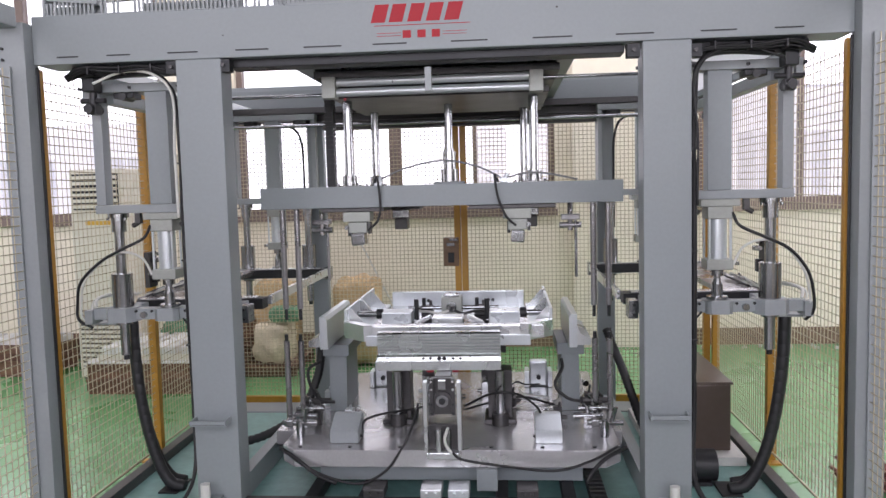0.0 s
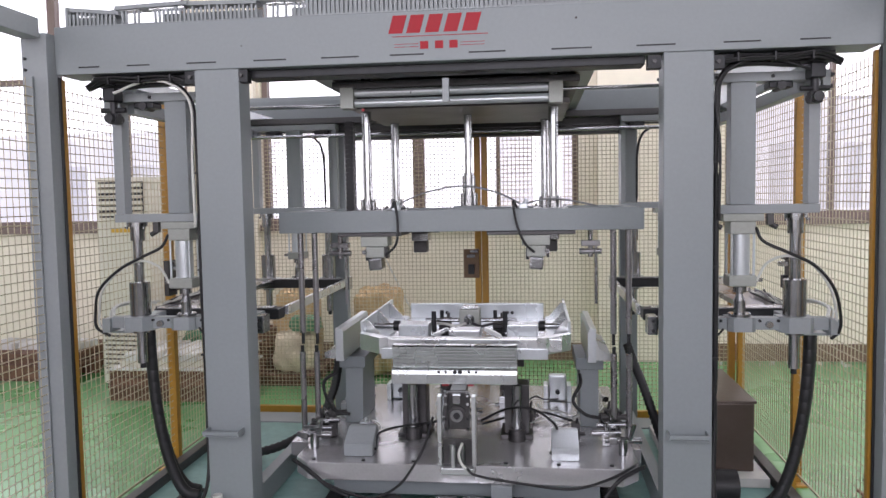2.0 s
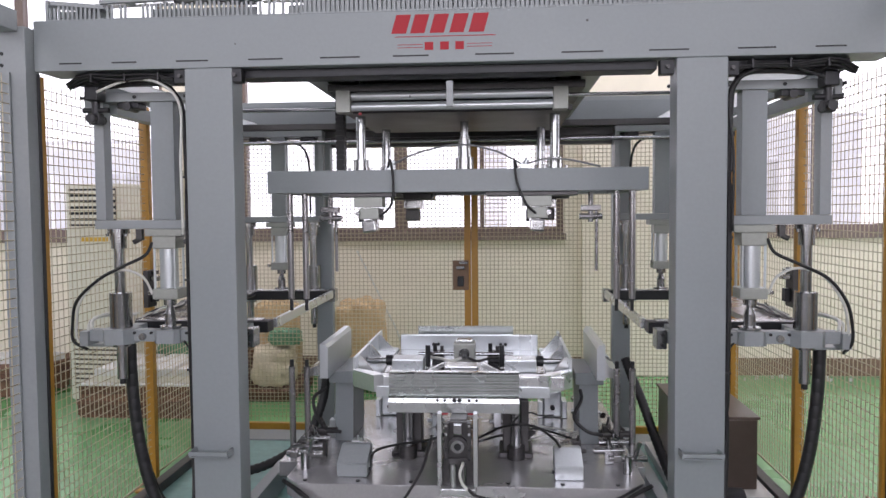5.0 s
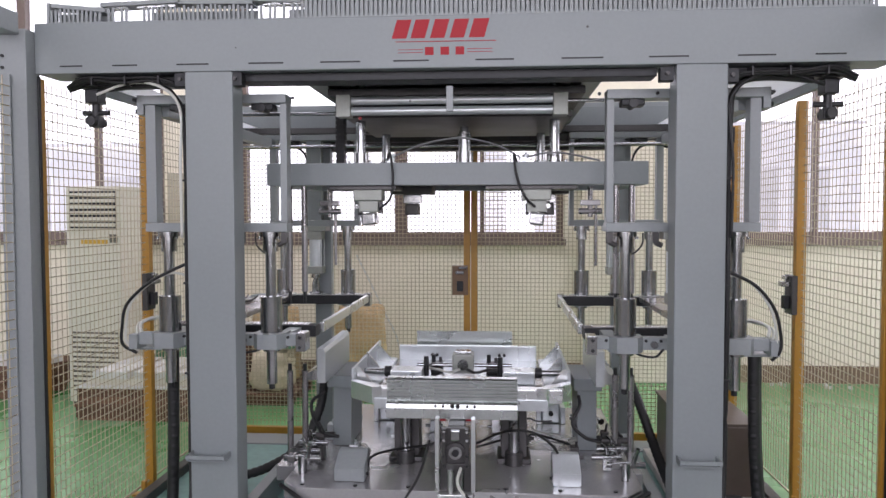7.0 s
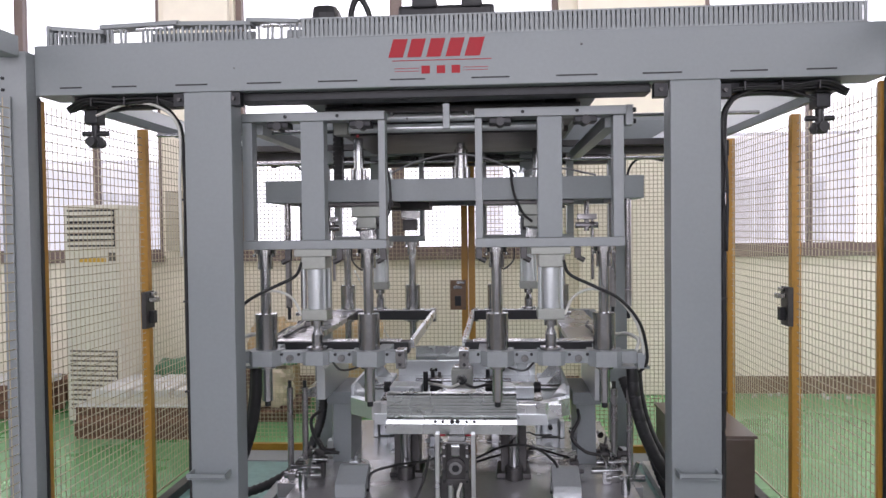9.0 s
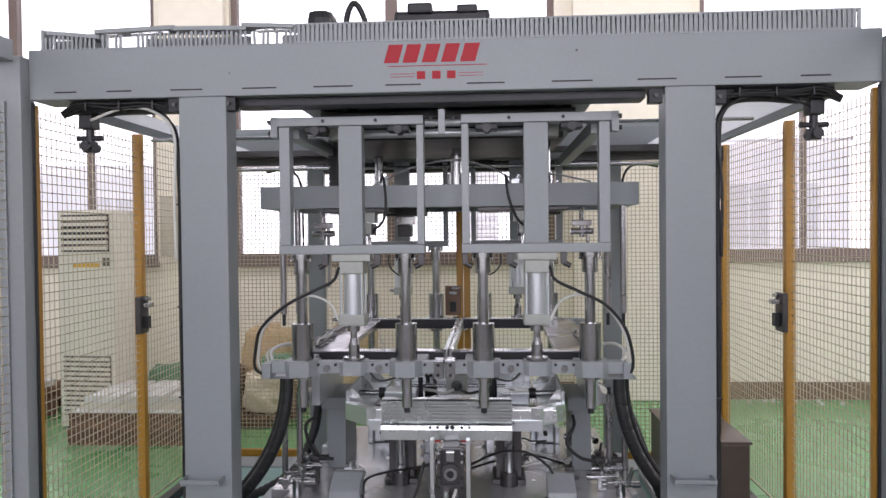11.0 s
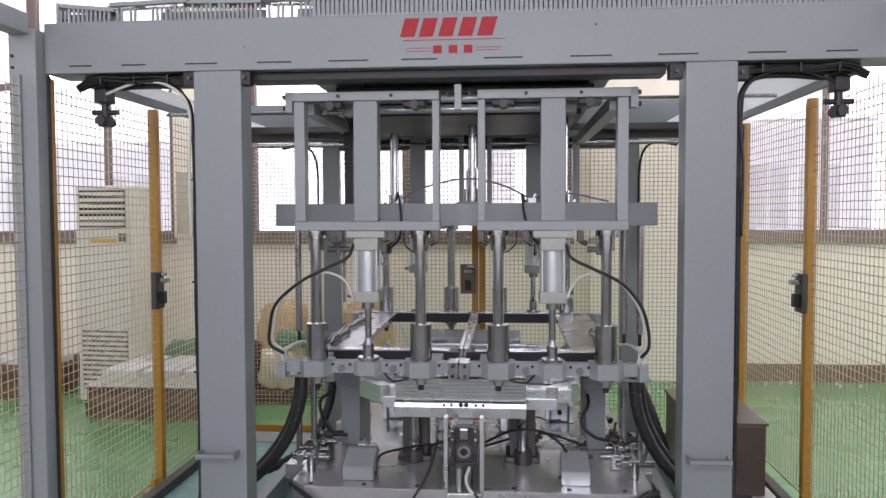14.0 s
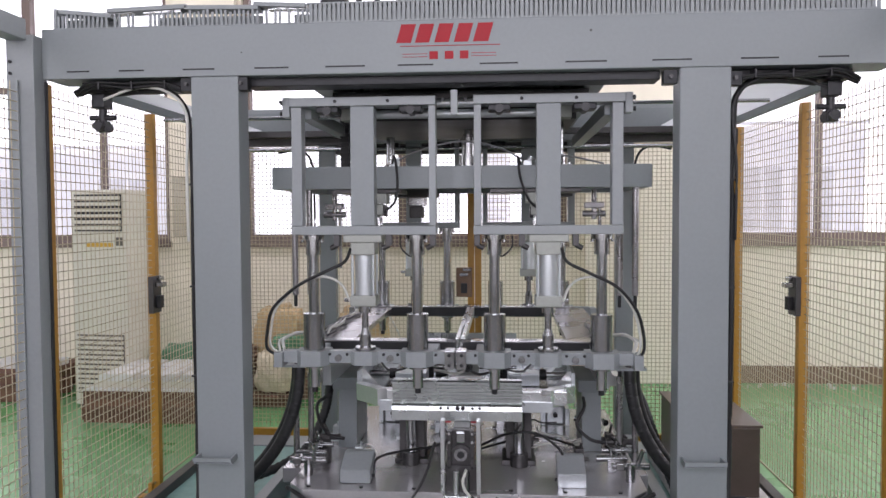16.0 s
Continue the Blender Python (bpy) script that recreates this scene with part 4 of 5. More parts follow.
# side uprights with valve clusters
for s, x in ((-1, -0.64), (1, 0.69)):
    bm = prism(bmesh.new(), [(0.88, 0.337), (1.22, 0.337), (1.22, 0.72), (0.92, 0.72)], x - 0.05, x + 0.05, "x")
    up = part("side_upright", bm, PAINT, table)
    part("upright_head", B(x - 0.075, x + 0.075, 0.86, 1.26, 0.66, 0.725, bev=0.004), PAINT, up)
    for k, (dx, y, z, mat) in enumerate(((0.0, 0.60, 0.43, STEEL), (0.03, 0.64, 0.46, DULL), (-0.03, 0.56, 0.40, STEEL))):
        xx = x + s * 0.09 + dx
        bm = B(xx - 0.02, xx + 0.02, y - 0.02, y + 0.02, 0.337, z, bev=0.003)
        rod(bm, (xx - 0.075, y, z), (xx + 0.075, y, z + 0.004), 0.016, 12)
        rod(bm, (xx, y, z), (xx, y, z + 0.05), 0.010, 10)
        rod(bm, (xx + 0.02, y - 0.03, z + 0.03), (xx - 0.02, y + 0.04, z + 0.055), 0.008, 10)
        part("valve", bm, mat, up)
    part("valve_tube", H([(x - 0.06, 0.75, 0.66), (x + s * 0.03 - 0.09, 0.70, 0.62), (x - 0.10, 0.66, 0.54), (x - 0.04, 0.62, 0.48), (x + 0.04, 0.62, 0.46)], 0.009), RUBBER, up)
# cables over the plate
for name, pts, r in (
        ("cable", [(-0.42, 0.40, 0.35), (-0.40, 0.43, 0.42), (-0.30, 0.52, 0.43), (-0.15, 0.6, 0.43), (-0.05, 0.62, 0.46)], 0.0065),
        ("cable", [(-0.10, 0.25, 0.56), (-0.13, 0.17, 0.45), (-0.18, 0.13, 0.36), (-0.26, 0.12, 0.26), (-0.40, 0.13, 0.20), (-0.62, 0.17, 0.25), (-0.78, 0.22, 0.335)], 0.0065),
        ("cable", [(0.07, 0.13, 0.355), (0.12, 0.13, 0.32), (0.32, 0.14, 0.285), (0.55, 0.15, 0.26), (0.72, 0.17, 0.30), (0.86, 0.25, 0.345)], 0.0065),
        ("cable", [(0.10, 0.75, 0.40), (0.25, 0.56, 0.52), (0.38, 0.52, 0.53), (0.47, 0.46, 0.49), (0.50, 0.42, 0.46)], 0.0065),
        ("cable", [(0.10, 0.82, 0.36), (0.25, 0.9, 0.38), (0.42, 1.0, 0.38), (0.60, 0.9, 0.36)], 0.0065),
        ("cable", [(-0.80, 0.24, 0.34), (-0.70, 0.19, 0.30), (-0.60, 0.17, 0.23), (-0.50, 0.16, 0.19)], 0.010),
        ("cable", [(0.90, 0.25, 0.34), (0.80, 0.19, 0.31), (0.74, 0.17, 0.26), (0.70, 0.16, 0.20)], 0.010)):
    part(name, H(pts, r), RUBBER, table)
bm = bmesh.new()
for i in range(5):
    hose(bm, [(0.70, 1.3 + 0.03 * i, 0.35), (0.78, 1.1 + 0.05 * i, 0.39 + 0.01 * i), (0.70, 0.95, 0.36 + 0.015 * i), (0.60, 0.85 + 0.04 * i, 0.35)], 0.006, 6, 6)
part("tube_tangle", bm, TUBE, table)
# lifting guide fixed to the table's front
for x in (-0.058, 0.104):
    part("guide_rail", B(x - 0.009, x + 0.009, 0.165, 0.213, 0.350, 0.685, bev=0.002), ALU, table, "bright aluminium guide rail")
part("guide_back", B(-0.047, 0.093, 0.195, 0.213, 0.345, 0.47, bev=0.002), DULL, table)
part("guide_foot", B(-0.055, 0.10, 0.15, 0.213, 0.315, 0.344, bev=0.003), ALU, table)
part("air_cylinder", R((0.002, 0.178, 0.345), (0.002, 0.178, 0.45), 0.014, 14), ALU, table)
part("air_cylinder", R((0.048, 0.178, 0.345), (0.048, 0.178, 0.45), 0.014, 14), STEEL, table)
part("air_elbow", H([(0.048, 0.165, 0.46), (0.045, 0.14, 0.455), (0.035, 0.13, 0.42), (0.045, 0.13, 0.38), (0.07, 0.13, 0.35)], 0.007), TUBE, table)

# ---- clamps ----
def clamp_bar_section(y, f):
    """Stepped section of a clamp bar; f: the side to which its foot points."""
    ribs = []
    for i in range(6):
        z = 0.084 + i * 0.0165
        ribs += [(y - f * 0.0185, z), (y - f * 0.0225, z + 0.003), (y - f * 0.0225, z + 0.010), (y - f * 0.0185, z + 0.013)]
    return [(y, 0.0), (y - f * 0.055, 0.0), (y - f * 0.0535, 0.047), (y - f * 0.0515, 0.055), (y - f * 0.047, 0.067), (y - f * 0.040, 0.074), (y - f * 0.0185, 0.078)] + ribs + [(y - f * 0.006, 0.183), (y + f * 0.03, 0.185), (y + f * 0.03, 0.0)]


ZF = 0.636
front_clamp = thing("front_clamp", (0, 0.36, 0.42), "milled aluminium clamp bar on a bearing plate", "clamp bar", "clamp bars")
bm = prism(bmesh.new(), [(a, b + ZF) for a, b in clamp_bar_section(0.40, 1)], -0.315, 0.305, "x")
part("bar", bm, RIBBED, front_clamp)
for x in (-0.10, -0.065, -0.02, 0.005, 0.05, 0.085):
    part("screw_hole", R((x + 0.02, 0.362, ZF + 0.058), (x + 0.02, 0.347, ZF + 0.058), 0.007 if abs(x) > 0.03 else 0.011, 10), BLACKENED, front_clamp)
for x in (-0.050, 0.075):
    part("bumper", B(x - 0.018, x + 0.018, 0.365, 0.39, ZF - 0.016, ZF - 0.002, bev=0.005), REDPART, front_clamp, "red plastic bumper")
GX, GZ = 0.03, 0.05
bm = B(GX - 0.062, GX + 0.048, 0.216, 0.24, GZ + 0.40, GZ + 0.58, bev=0.004)
rod(bm, (GX - 0.007, 0.22, GZ + 0.475), (GX - 0.007, 0.195, GZ + 0.475), 0.043, 24)
box(bm, GX - 0.068, GX - 0.05, 0.19, 0.215, GZ + 0.40, GZ + 0.58, bev=0.003)
box(bm, GX + 0.036, GX + 0.054, 0.19, 0.215, GZ + 0.40, GZ + 0.58, bev=0.003)
b = part("bearing_plate", bm, DULL, front_clamp)
part("bearing", R((GX - 0.007, 0.194, GZ + 0.475), (GX - 0.007, 0.18, GZ + 0.475), 0.030, 24), STEEL, b)
part("bearing_bore", R((GX - 0.007, 0.1795, GZ + 0.475), (GX - 0.007, 0.176, GZ + 0.475), 0.016, 20), BLACKENED, b)
for x in (GX - 0.059, GX + 0.045):
    for z in (0.415, 0.46, 0.53, 0.57):
        part("screw", R((x, 0.189, GZ + z), (x, 0.181, GZ + z), 0.006, 10), ALU if z > 0.5 else BLACKENED, b)
part("neck", B(GX - 0.045, GX + 0.032, 0.245, 0.37, 0.52, ZF - 0.003, bev=0.004), DULL, front_clamp)
part("stem", B(GX - 0.026, GX + 0.012, 0.178, 0.20, GZ + 0.53, GZ + 0.578, bev=0.004), STEEL, front_clamp)

rear_clamp = thing("rear_clamp", (0, 1.72, 0.34), "milled aluminium clamp bar on posts", "clamp bar", "clamp bars")
bm = prism(bmesh.new(), [(a, b + 0.665) for a, b in clamp_bar_section(1.70, -1)], -0.31, 0.30, "x")
part("bar", bm, RIBBED, rear_clamp)
for x in (-0.2, 0.2):
    part("post", B(x - 0.04, x + 0.04, 1.68, 1.74, 0.336, 0.664, bev=0.003), DULL, rear_clamp)

side_clamps = []
for s, x, dy in ((-1, -0.66, 0.0), (1, 0.69, 0.0)):
    k = thing("side_clamp", (x, 1.0, 0.741), "upright aluminium clamp plate on a grey upright", "clamp plate", "clamp plates")
    bm = prism(bmesh.new(), [(x - s * 0.022, 0.742), (x + s * 0.02, 0.742), (x + s * 0.02, 0.92), (x - s * 0.01, 0.92), (x - s * 0.022, 0.90)], 0.66 + dy, 1.30 + dy, "y")
    side_clamps.append((k, s, x))
    part("plate", bm, ALU2, k)
    bm = prism(bmesh.new(), [(x + s * 0.02, 0.742), (x + s * 0.10, 0.742), (x + s * 0.10, 0.775), (x + s * 0.045, 0.80), (x + s * 0.02, 0.86)], 0.72 + dy, 1.26 + dy, "y")
    part("foot", bm, ALU, k)

# ---- core tray that sinks between the clamps ----
ZT = 0.69
tray = thing("core_tray", (0.02, 1.08, ZT - 0.3), "milled aluminium tray with gusseted side walls", "tray")
part("front_rail", B(-0.42, 0.53, 0.53, 0.60, ZT - 0.02, ZT + 0.048, bev=0.004), ALU, tray)
part("front_flange", B(-0.40, 0.46, 0.515, 0.529, ZT - 0.055, ZT + 0.0, bev=0.003), ALU2, tray)
part("rear_rail", B(-0.41, 0.45, 1.56, 1.60, ZT - 0.02, ZT + 0.085, bev=0.004), ALU2, tray)
part("floor_plate", B(-0.46, 0.50, 0.602, 1.558, ZT - 0.03, ZT - 0.005, bev=0.002), STEEL, tray)
for s in (-1, 1):
    cx = 0.02
    w0, w1 = cx + s * 0.44, cx + s * 0.56
    # side wall with sloped back and a slanted front corner
    bm = prism(bmesh.new(), [(w0, ZT - 0.02), (w1 - s * 0.03, ZT - 0.02), (w1, ZT + 0.02), (w1, ZT + 0.115), (w1 - s * 0.014, ZT + 0.115), (w1 - s * 0.014, ZT + 0.015), (w0, ZT + 0.005)], 0.66, 1.56, "y")
    part("side_wall", bm, ALU2, tray)
    bm = prism(bmesh.new(), [(cx + s * 0.385, 0.53), (cx + s * 0.43, 0.515), (w1, 0.64), (w1, 0.70), (cx + s * 0.43, 0.60)], ZT - 0.03, ZT + 0.055)
    part("corner", bm, ALU, tray)
    for y in (0.72, 1.05, 1.40):
        bm = prism(bmesh.new(), [(w0, ZT + 0.005), (w1 - s * 0.012, ZT + 0.012), (w1 - s * 0.012, ZT + 0.11), (w1 - s * 0.03, ZT + 0.11)], y, y + 0.016, "y")
        part("gusset", bm, ALU, tray)
    # actuator block with rod, link and hose
    ax = cx + s * 0.305
    a = part("actuator", B(ax - 0.085, ax + 0.085, 0.87, 1.01, ZT - 0.004, ZT + 0.064, bev=0.006), ALU2, tray, "pale actuator block")
    part("rod", R((ax + s * 0.086, 0.95, ZT + 0.045), (w1 - s * 0.016, 0.95, ZT + 0.045), 0.016, 14), STEEL, a)
    part("collar", R((ax + s * 0.09, 0.95, ZT + 0.045), (ax + s * 0.125, 0.95, ZT + 0.045), 0.03, 16), BLACKENED, a)
    part("link", B(ax - s * 0.16 - 0.05, ax - s * 0.16 + 0.05, 0.80, 0.825, ZT + 0.02, ZT + 0.042, bev=0.003, rot=Matrix.Rotation(s * 0.45, 3, "Y")), ALU, a)
    part("guide_pin", R((ax - s * 0.10, 1.0, ZT), (ax - s * 0.10, 1.0, ZT + 0.12), 0.014, 12), BLACKENED, tray)
    v = part("valve_island", B(cx + s * 0.16 - 0.035, cx + s * 0.16 + 0.035, 1.15, 1.22, ZT - 0.004, ZT + 0.055, bev=0.004), BLACK, tray)
    part("coil", R((cx + s * 0.16 - 0.02, 1.18, ZT + 0.055), (cx + s * 0.16 - 0.02, 1.18, ZT + 0.10), 0.012, 10), BLACKENED, v)
    part("coil", R((cx + s * 0.16 + 0.02, 1.18, ZT + 0.055), (cx + s * 0.16 + 0.02, 1.18, ZT + 0.085), 0.010, 10), DULL, v)
    part("air_tube", H([(cx + s * 0.20, 1.12, ZT + 0.03), (cx + s * 0.13, 0.98, ZT + 0.05), (cx + s * 0.07, 0.96, ZT + 0.04), (cx + s * 0.02, 1.0, ZT + 0.05)], 0.008), TUBE if s < 0 else BLACK, tray)
    part("leg", B(cx + s * 0.28 - 0.03, cx + s * 0.28 + 0.03, 1.0, 1.06, ZT - 0.20, ZT - 0.031, bev=0.003), DULL, tray)
h = part("hub", B(-0.045, 0.075, 1.06, 1.18, ZT - 0.004, ZT + 0.12, bev=0.008), BEIGEALU, tray)
part("hub_cap", R((0.015, 1.059, ZT + 0.065), (0.015, 1.045, ZT + 0.065), 0.03, 20), STEEL, h)
part("hub_top", B(-0.03, 0.06, 1.08, 1.16, ZT + 0.121, ZT + 0.135, bev=0.003), ALU, h)
part("front_block", B(-0.07, 0.10, 0.72, 0.84, ZT - 0.004, ZT + 0.06, bev=0.006), ALU, tray)
part("slide_rod", R((-0.25, 1.12, ZT + 0.05), (0.29, 1.12, ZT + 0.05), 0.011, 12), CHROME, tray)
for x in (-0.2, -0.17, 0.22, 0.25):
    part("screw", R((x, 1.555, ZT + 0.03), (x, 1.535, ZT + 0.03), 0.010, 10), BLACKENED, tray)

# ---- things in the bays and the hall ----
tank = thing("oil_tank", (1.36, 1.25, 0.13), "brown-grey sheet-metal tank on the machine bed", "tank")
part("body", B(1.19, 1.545, 0.80, 1.55, 0.131, 0.50, bev=0.008), TANK, tank)
part("lid", B(1.18, 1.555, 0.79, 1.56, 0.50, 0.515, bev=0.004), TANK, tank)
part("drip_tray", B(1.12, 1.60, 0.70, 1.62, 0.081, 0.13, bev=0.004), WRAP, tank)
low = thing("low_motor", (1.30, 0.48, 0.081), "black motor lying on the bed", "motor")
bm = R((1.16, 0.5, 0.165), (1.38, 0.5, 0.165), 0.08, 24)
part("housing", bm, BLACK, low)
part("foot", B(1.19, 1.35, 0.42, 0.58, 0.081, 0.10), BLACKENED, low)

ac = thing("air_conditioner", (-3.36, 3.15, 0.0), "tall aged-white floor-standing air conditioner", "air conditioner")
Ra = Matrix.Rotation(radians(-5), 4, "Z")


def turned(bm):
    bmesh.ops.rotate(bm, verts=bm.verts, cent=(-3.15, 3.1, 0), matrix=Ra.to_3x3())
    return bm


AX0, AX1, AY = -3.40, -2.90, 2.95
part("cabinet", turned(B(AX0, AX1, AY, AY + 0.36, 0.02, 1.84, bev=0.015)), ACWHITE, ac)
part("base", turned(B(AX0 + 0.02, AX1 - 0.02, AY + 0.02, AY + 0.34, 0.0, 0.019, bev=0.002)), ACDARK, ac)
# flat dark sheet: shade between the outlet louvres, put into the colour
g = part("upper_outlet", turned(B(AX0 + 0.035, AX1 - 0.035, AY - 0.006, AY - 0.001, 1.49, 1.80, bev=0.0)), BLACKENED, ac)
for i in range(6):
    z = 1.505 + i * 0.05
    part("louvre", turned(B(AX0 + 0.04, AX1 - 0.04, AY - 0.03, AY - 0.007, z, z + 0.028, bev=0.003)), ACWHITE, g)
# darkened backing does the same for the intake's gaps
g = part("lower_intake", turned(B(AX0 + 0.035, AX1 - 0.035, AY - 0.006, AY - 0.001, 0.12, 0.62, bev=0.0)), ACDARK, ac)
for i in range(12):
    z = 0.13 + i * 0.041
    part("louvre", turned(B(AX0 + 0.04, AX1 - 0.04, AY - 0.018, AY - 0.007, z, z + 0.024, bev=0.003)), ACWHITE, g)
part("sticker", turned(B(AX0 + 0.14, AX0 + 0.38, AY - 0.006, AY - 0.001, 1.36, 1.395, bev=0)), ACYELLOW, ac)
part("display", turned(B(AX0 + 0.40, AX0 + 0.47, AY - 0.006, AY - 0.001, 1.37, 1.44, bev=0)), ACDARK, ac)

# wall-mounted grey box beside the windows
solid("wall_box", B(-2.98, -2.70, NORTH - 0.22, NORTH - 0.101, 1.42, 2.0, bev=0.01), material("beige_box_paint", (0.46, 0.42, 0.33), 0.5), "beige sheet-metal box fixed to a wall pier", "electric box")


def pallet(x0, x1, y0, y1, h, label):
    p = thing("pallet", ((x0 + x1) / 2, (y0 + y1) / 2, 0), label, "pallet", "pallets")
    n = max(3, int((x1 - x0) / 0.14))
    for i in range(n):
        a = x0 + (x1 - x0) * i / n
        part("board", B(a + 0.008, a + (x1 - x0) / n - 0.008, y0, y1, h - 0.02, h, bev=0.002), PALLET, p)
    for y in (y0 + 0.03, (y0 + y1) / 2 - 0.04, y1 - 0.11):
        part("runner", B(x0, x1, y, y + 0.08, 0.02, h - 0.021, bev=0.003), PALLET, p)
        part("skid", B(x0 + 0.01, x1 - 0.01, y + 0.005, y + 0.075, 0.0, 0.019, bev=0.002), PALLET, p)
    return p


pallet(-3.08, -1.93, 2.45, 3.17, 0.13, "dark stained wooden pallet carrying pale slabs")
crate = thing("low_crate", (-2.50, 2.81, 0.131), "dark brown slatted crate on a pallet", "crate")
for k in range(2):
    part("slat", B(-3.04, -1.98, 2.47, 2.49, 0.133 + 0.065 * k, 0.19 + 0.065 * k, bev=0.002), PALLET, crate)
    part("slat", B(-3.04, -1.98, 3.13, 3.15, 0.133 + 0.065 * k, 0.19 + 0.065 * k, bev=0.002), PALLET, crate)
for x in (-3.06, -1.98):
    part("slat", B(x, x + 0.018, 2.47, 3.15, 0.133, 0.255, bev=0.002), PALLET, crate)
part("lid", B(-3.06, -1.96, 2.45, 3.16, 0.257, 0.272, bev=0.002), WRAP, crate)
solid("flat_case", B(-2.99, -2.02, 2.50, 3.12, 0.274, 0.325, bev=0.006), ACWHITE, "flat aged-white case lying on a crate", "case")
rng = random.Random(7)
first = None
for i in range(3):
    for j in range(2):
        x, y = -2.80 + i * 0.33, 2.64 + j * 0.33
        m = pose(x, y, 0.326, 0, 0, rng.uniform(-5, 5))
        if first is None:
            first = solid("wrapped_slab", B(-0.14, 0.14, -0.15, 0.15, 0.0, 0.06, bev=0.008), WRAP, "pale plastic-wrapped slab lying on a crate", "slab", "wrapped slabs")
            first.matrix_basis = m
        else:
            copy_thing(first, m)

pallet(-4.9, -3.75, 3.05, 3.9, 0.15, "dark stained wooden pallet by the wall")
low_crate2 = thing("stacked_boards", (-4.3, 3.45, 0.151), "stack of dark brown boards on a pallet", "boards")
for k in range(2):
    part("board", B(-4.85 + 0.02 * (k % 2), -3.8 + 0.02 * (k % 3), 3.1, 3.85, 0.152 + 0.05 * k, 0.199 + 0.05 * k, bev=0.004), PALLET, low_crate2)


for i in range(3):
    copy_thing(first, pose(-4.62 + 0.33 * i, 3.42, 0.2525, 0, 0, rng.uniform(-6, 6)))


def sack(name, x, y, z, w, d, h, mat, label, seed):
    """A slumped woven sack: a rounded block, creased and sagging."""
    bm = bmesh.new()
    bmesh.ops.create_cube(bm, size=1)
    bmesh.ops.subdivide_edges(bm, edges=list(bm.edges), cuts=9, use_grid_fill=True)
    for v in bm.verts:
        p = v.co * 2
        r = max(abs(p.x), abs(p.y), abs(p.z))
        q = p.normalized() * r
        c = p.lerp(q, 0.45)
        n = noise.noise(Vector((c.x * 2.2 + seed, c.y * 2.2, c.z * 2.2))) * 0.16 + noise.noise(Vector((c.x * 6, c.y * 6 + seed, c.z * 5))) * 0.07
        c *= 1 + n
        sag = 1 + 0.10 * (0.5 - (c.z + 1) / 2)
        v.co = Vector((x + c.x * w / 2 * sag, y + c.y * d / 2 * sag, z + max(0, (c.z + 1) / 2) * h))
    for f in bm.faces:
        f.smooth = True
    return solid(name, bm, mat, label, "sack", "sacks")


pallet(-2.40, -1.50, 3.0, 3.7, 0.10, "dark stained wooden pallet carrying woven sacks")
sack("woven_sack", -1.72, 3.2, 0.102, 0.34, 0.36, 0.36, SACKPALE, "pale woven sack slumped on a pallet", 5)
sack("woven_sack", -1.80, 3.55, 0.102, 0.44, 0.3, 0.70, SACK, "tan woven sack slumped on a pallet", 1)
sack("folded_green_sheet", -1.62, 3.2, 0.455, 0.26, 0.24, 0.14, GREENSACK, "folded green woven sheet on a pale sack", 3)
sack("folded_green_sheet", -2.6, 3.72, 0.0, 0.8, 0.36, 0.42, GREENSACK, "heap of dark green woven sheet by the wall", 13)
bin_box = thing("slatted_bin", (-2.17, 3.25, 0.101), "dark brown slatted bin on a pallet", "bin")
for k in range(5):
    for y in (3.03, 3.47):
        part("slat", B(-2.34, -1.98, y, y + 0.018, 0.102 + 0.075 * k, 0.162 + 0.075 * k, bev=0.002), PALLET, bin_box)
    for x in (-2.36, -1.975):
        part("slat", B(x, x + 0.018, 3.03, 3.49, 0.102 + 0.075 * k, 0.162 + 0.075 * k, bev=0.002), PALLET, bin_box)
sack("woven_sack", -1.02, 3.52, 0.0, 0.46, 0.40, 0.82, SACK, "tall tan woven sack standing on the floor", 8)
solid("hanging_rope", H([(-1.12, 3.9, 1.22), (-1.0, 3.85, 1.0), (-0.85, 3.78, 0.72), (-0.70, 3.7, 0.42), (-0.66, 3.66, 0.0)], 0.008), TUBE, "pale rope hanging down the wall to the floor", "rope")

bm = bmesh.new()
rng = random.Random(11)
for i in range(60):
    a = rng.uniform(0, math.tau)
    r = 0.17 * math.sqrt(rng.random())
    p = Vector((2.27 + r * math.cos(a), 0.66 + r * math.sin(a), 0.012))
    pts = [p]
    for k in range(3):
        p = p + Vector((rng.uniform(-0.07, 0.07), rng.uniform(-0.07, 0.07), rng.uniform(-0.005, 0.045)))
        p.z = max(0.012, p.z)
        pts.append(p)
    hose(bm, pts, 0.010, 5, 4)
tagged(solid("swarf_heap", bm, RUST, "heap of reddish rusty turnings on the floor", "swarf"), kind="stuff")
bm = bmesh.new()
for i in range(40):
    x = rng.uniform(1.9, 5.5)
    y = rng.uniform(3.95, 4.12)
    w = rng.uniform(0.006, 0.022)
    box(bm, x - w, x + w, y - w * 0.7, y + w * 0.7, 0.001, 0.02 + w * 0.5, bev=0.003, rot=Matrix.Rotation(rng.uniform(0, 3), 3, "Z"))
tagged(solid("plaster_crumbs", bm, WRAP, "pale plaster crumbs along the wall foot", "rubble"), kind="stuff")



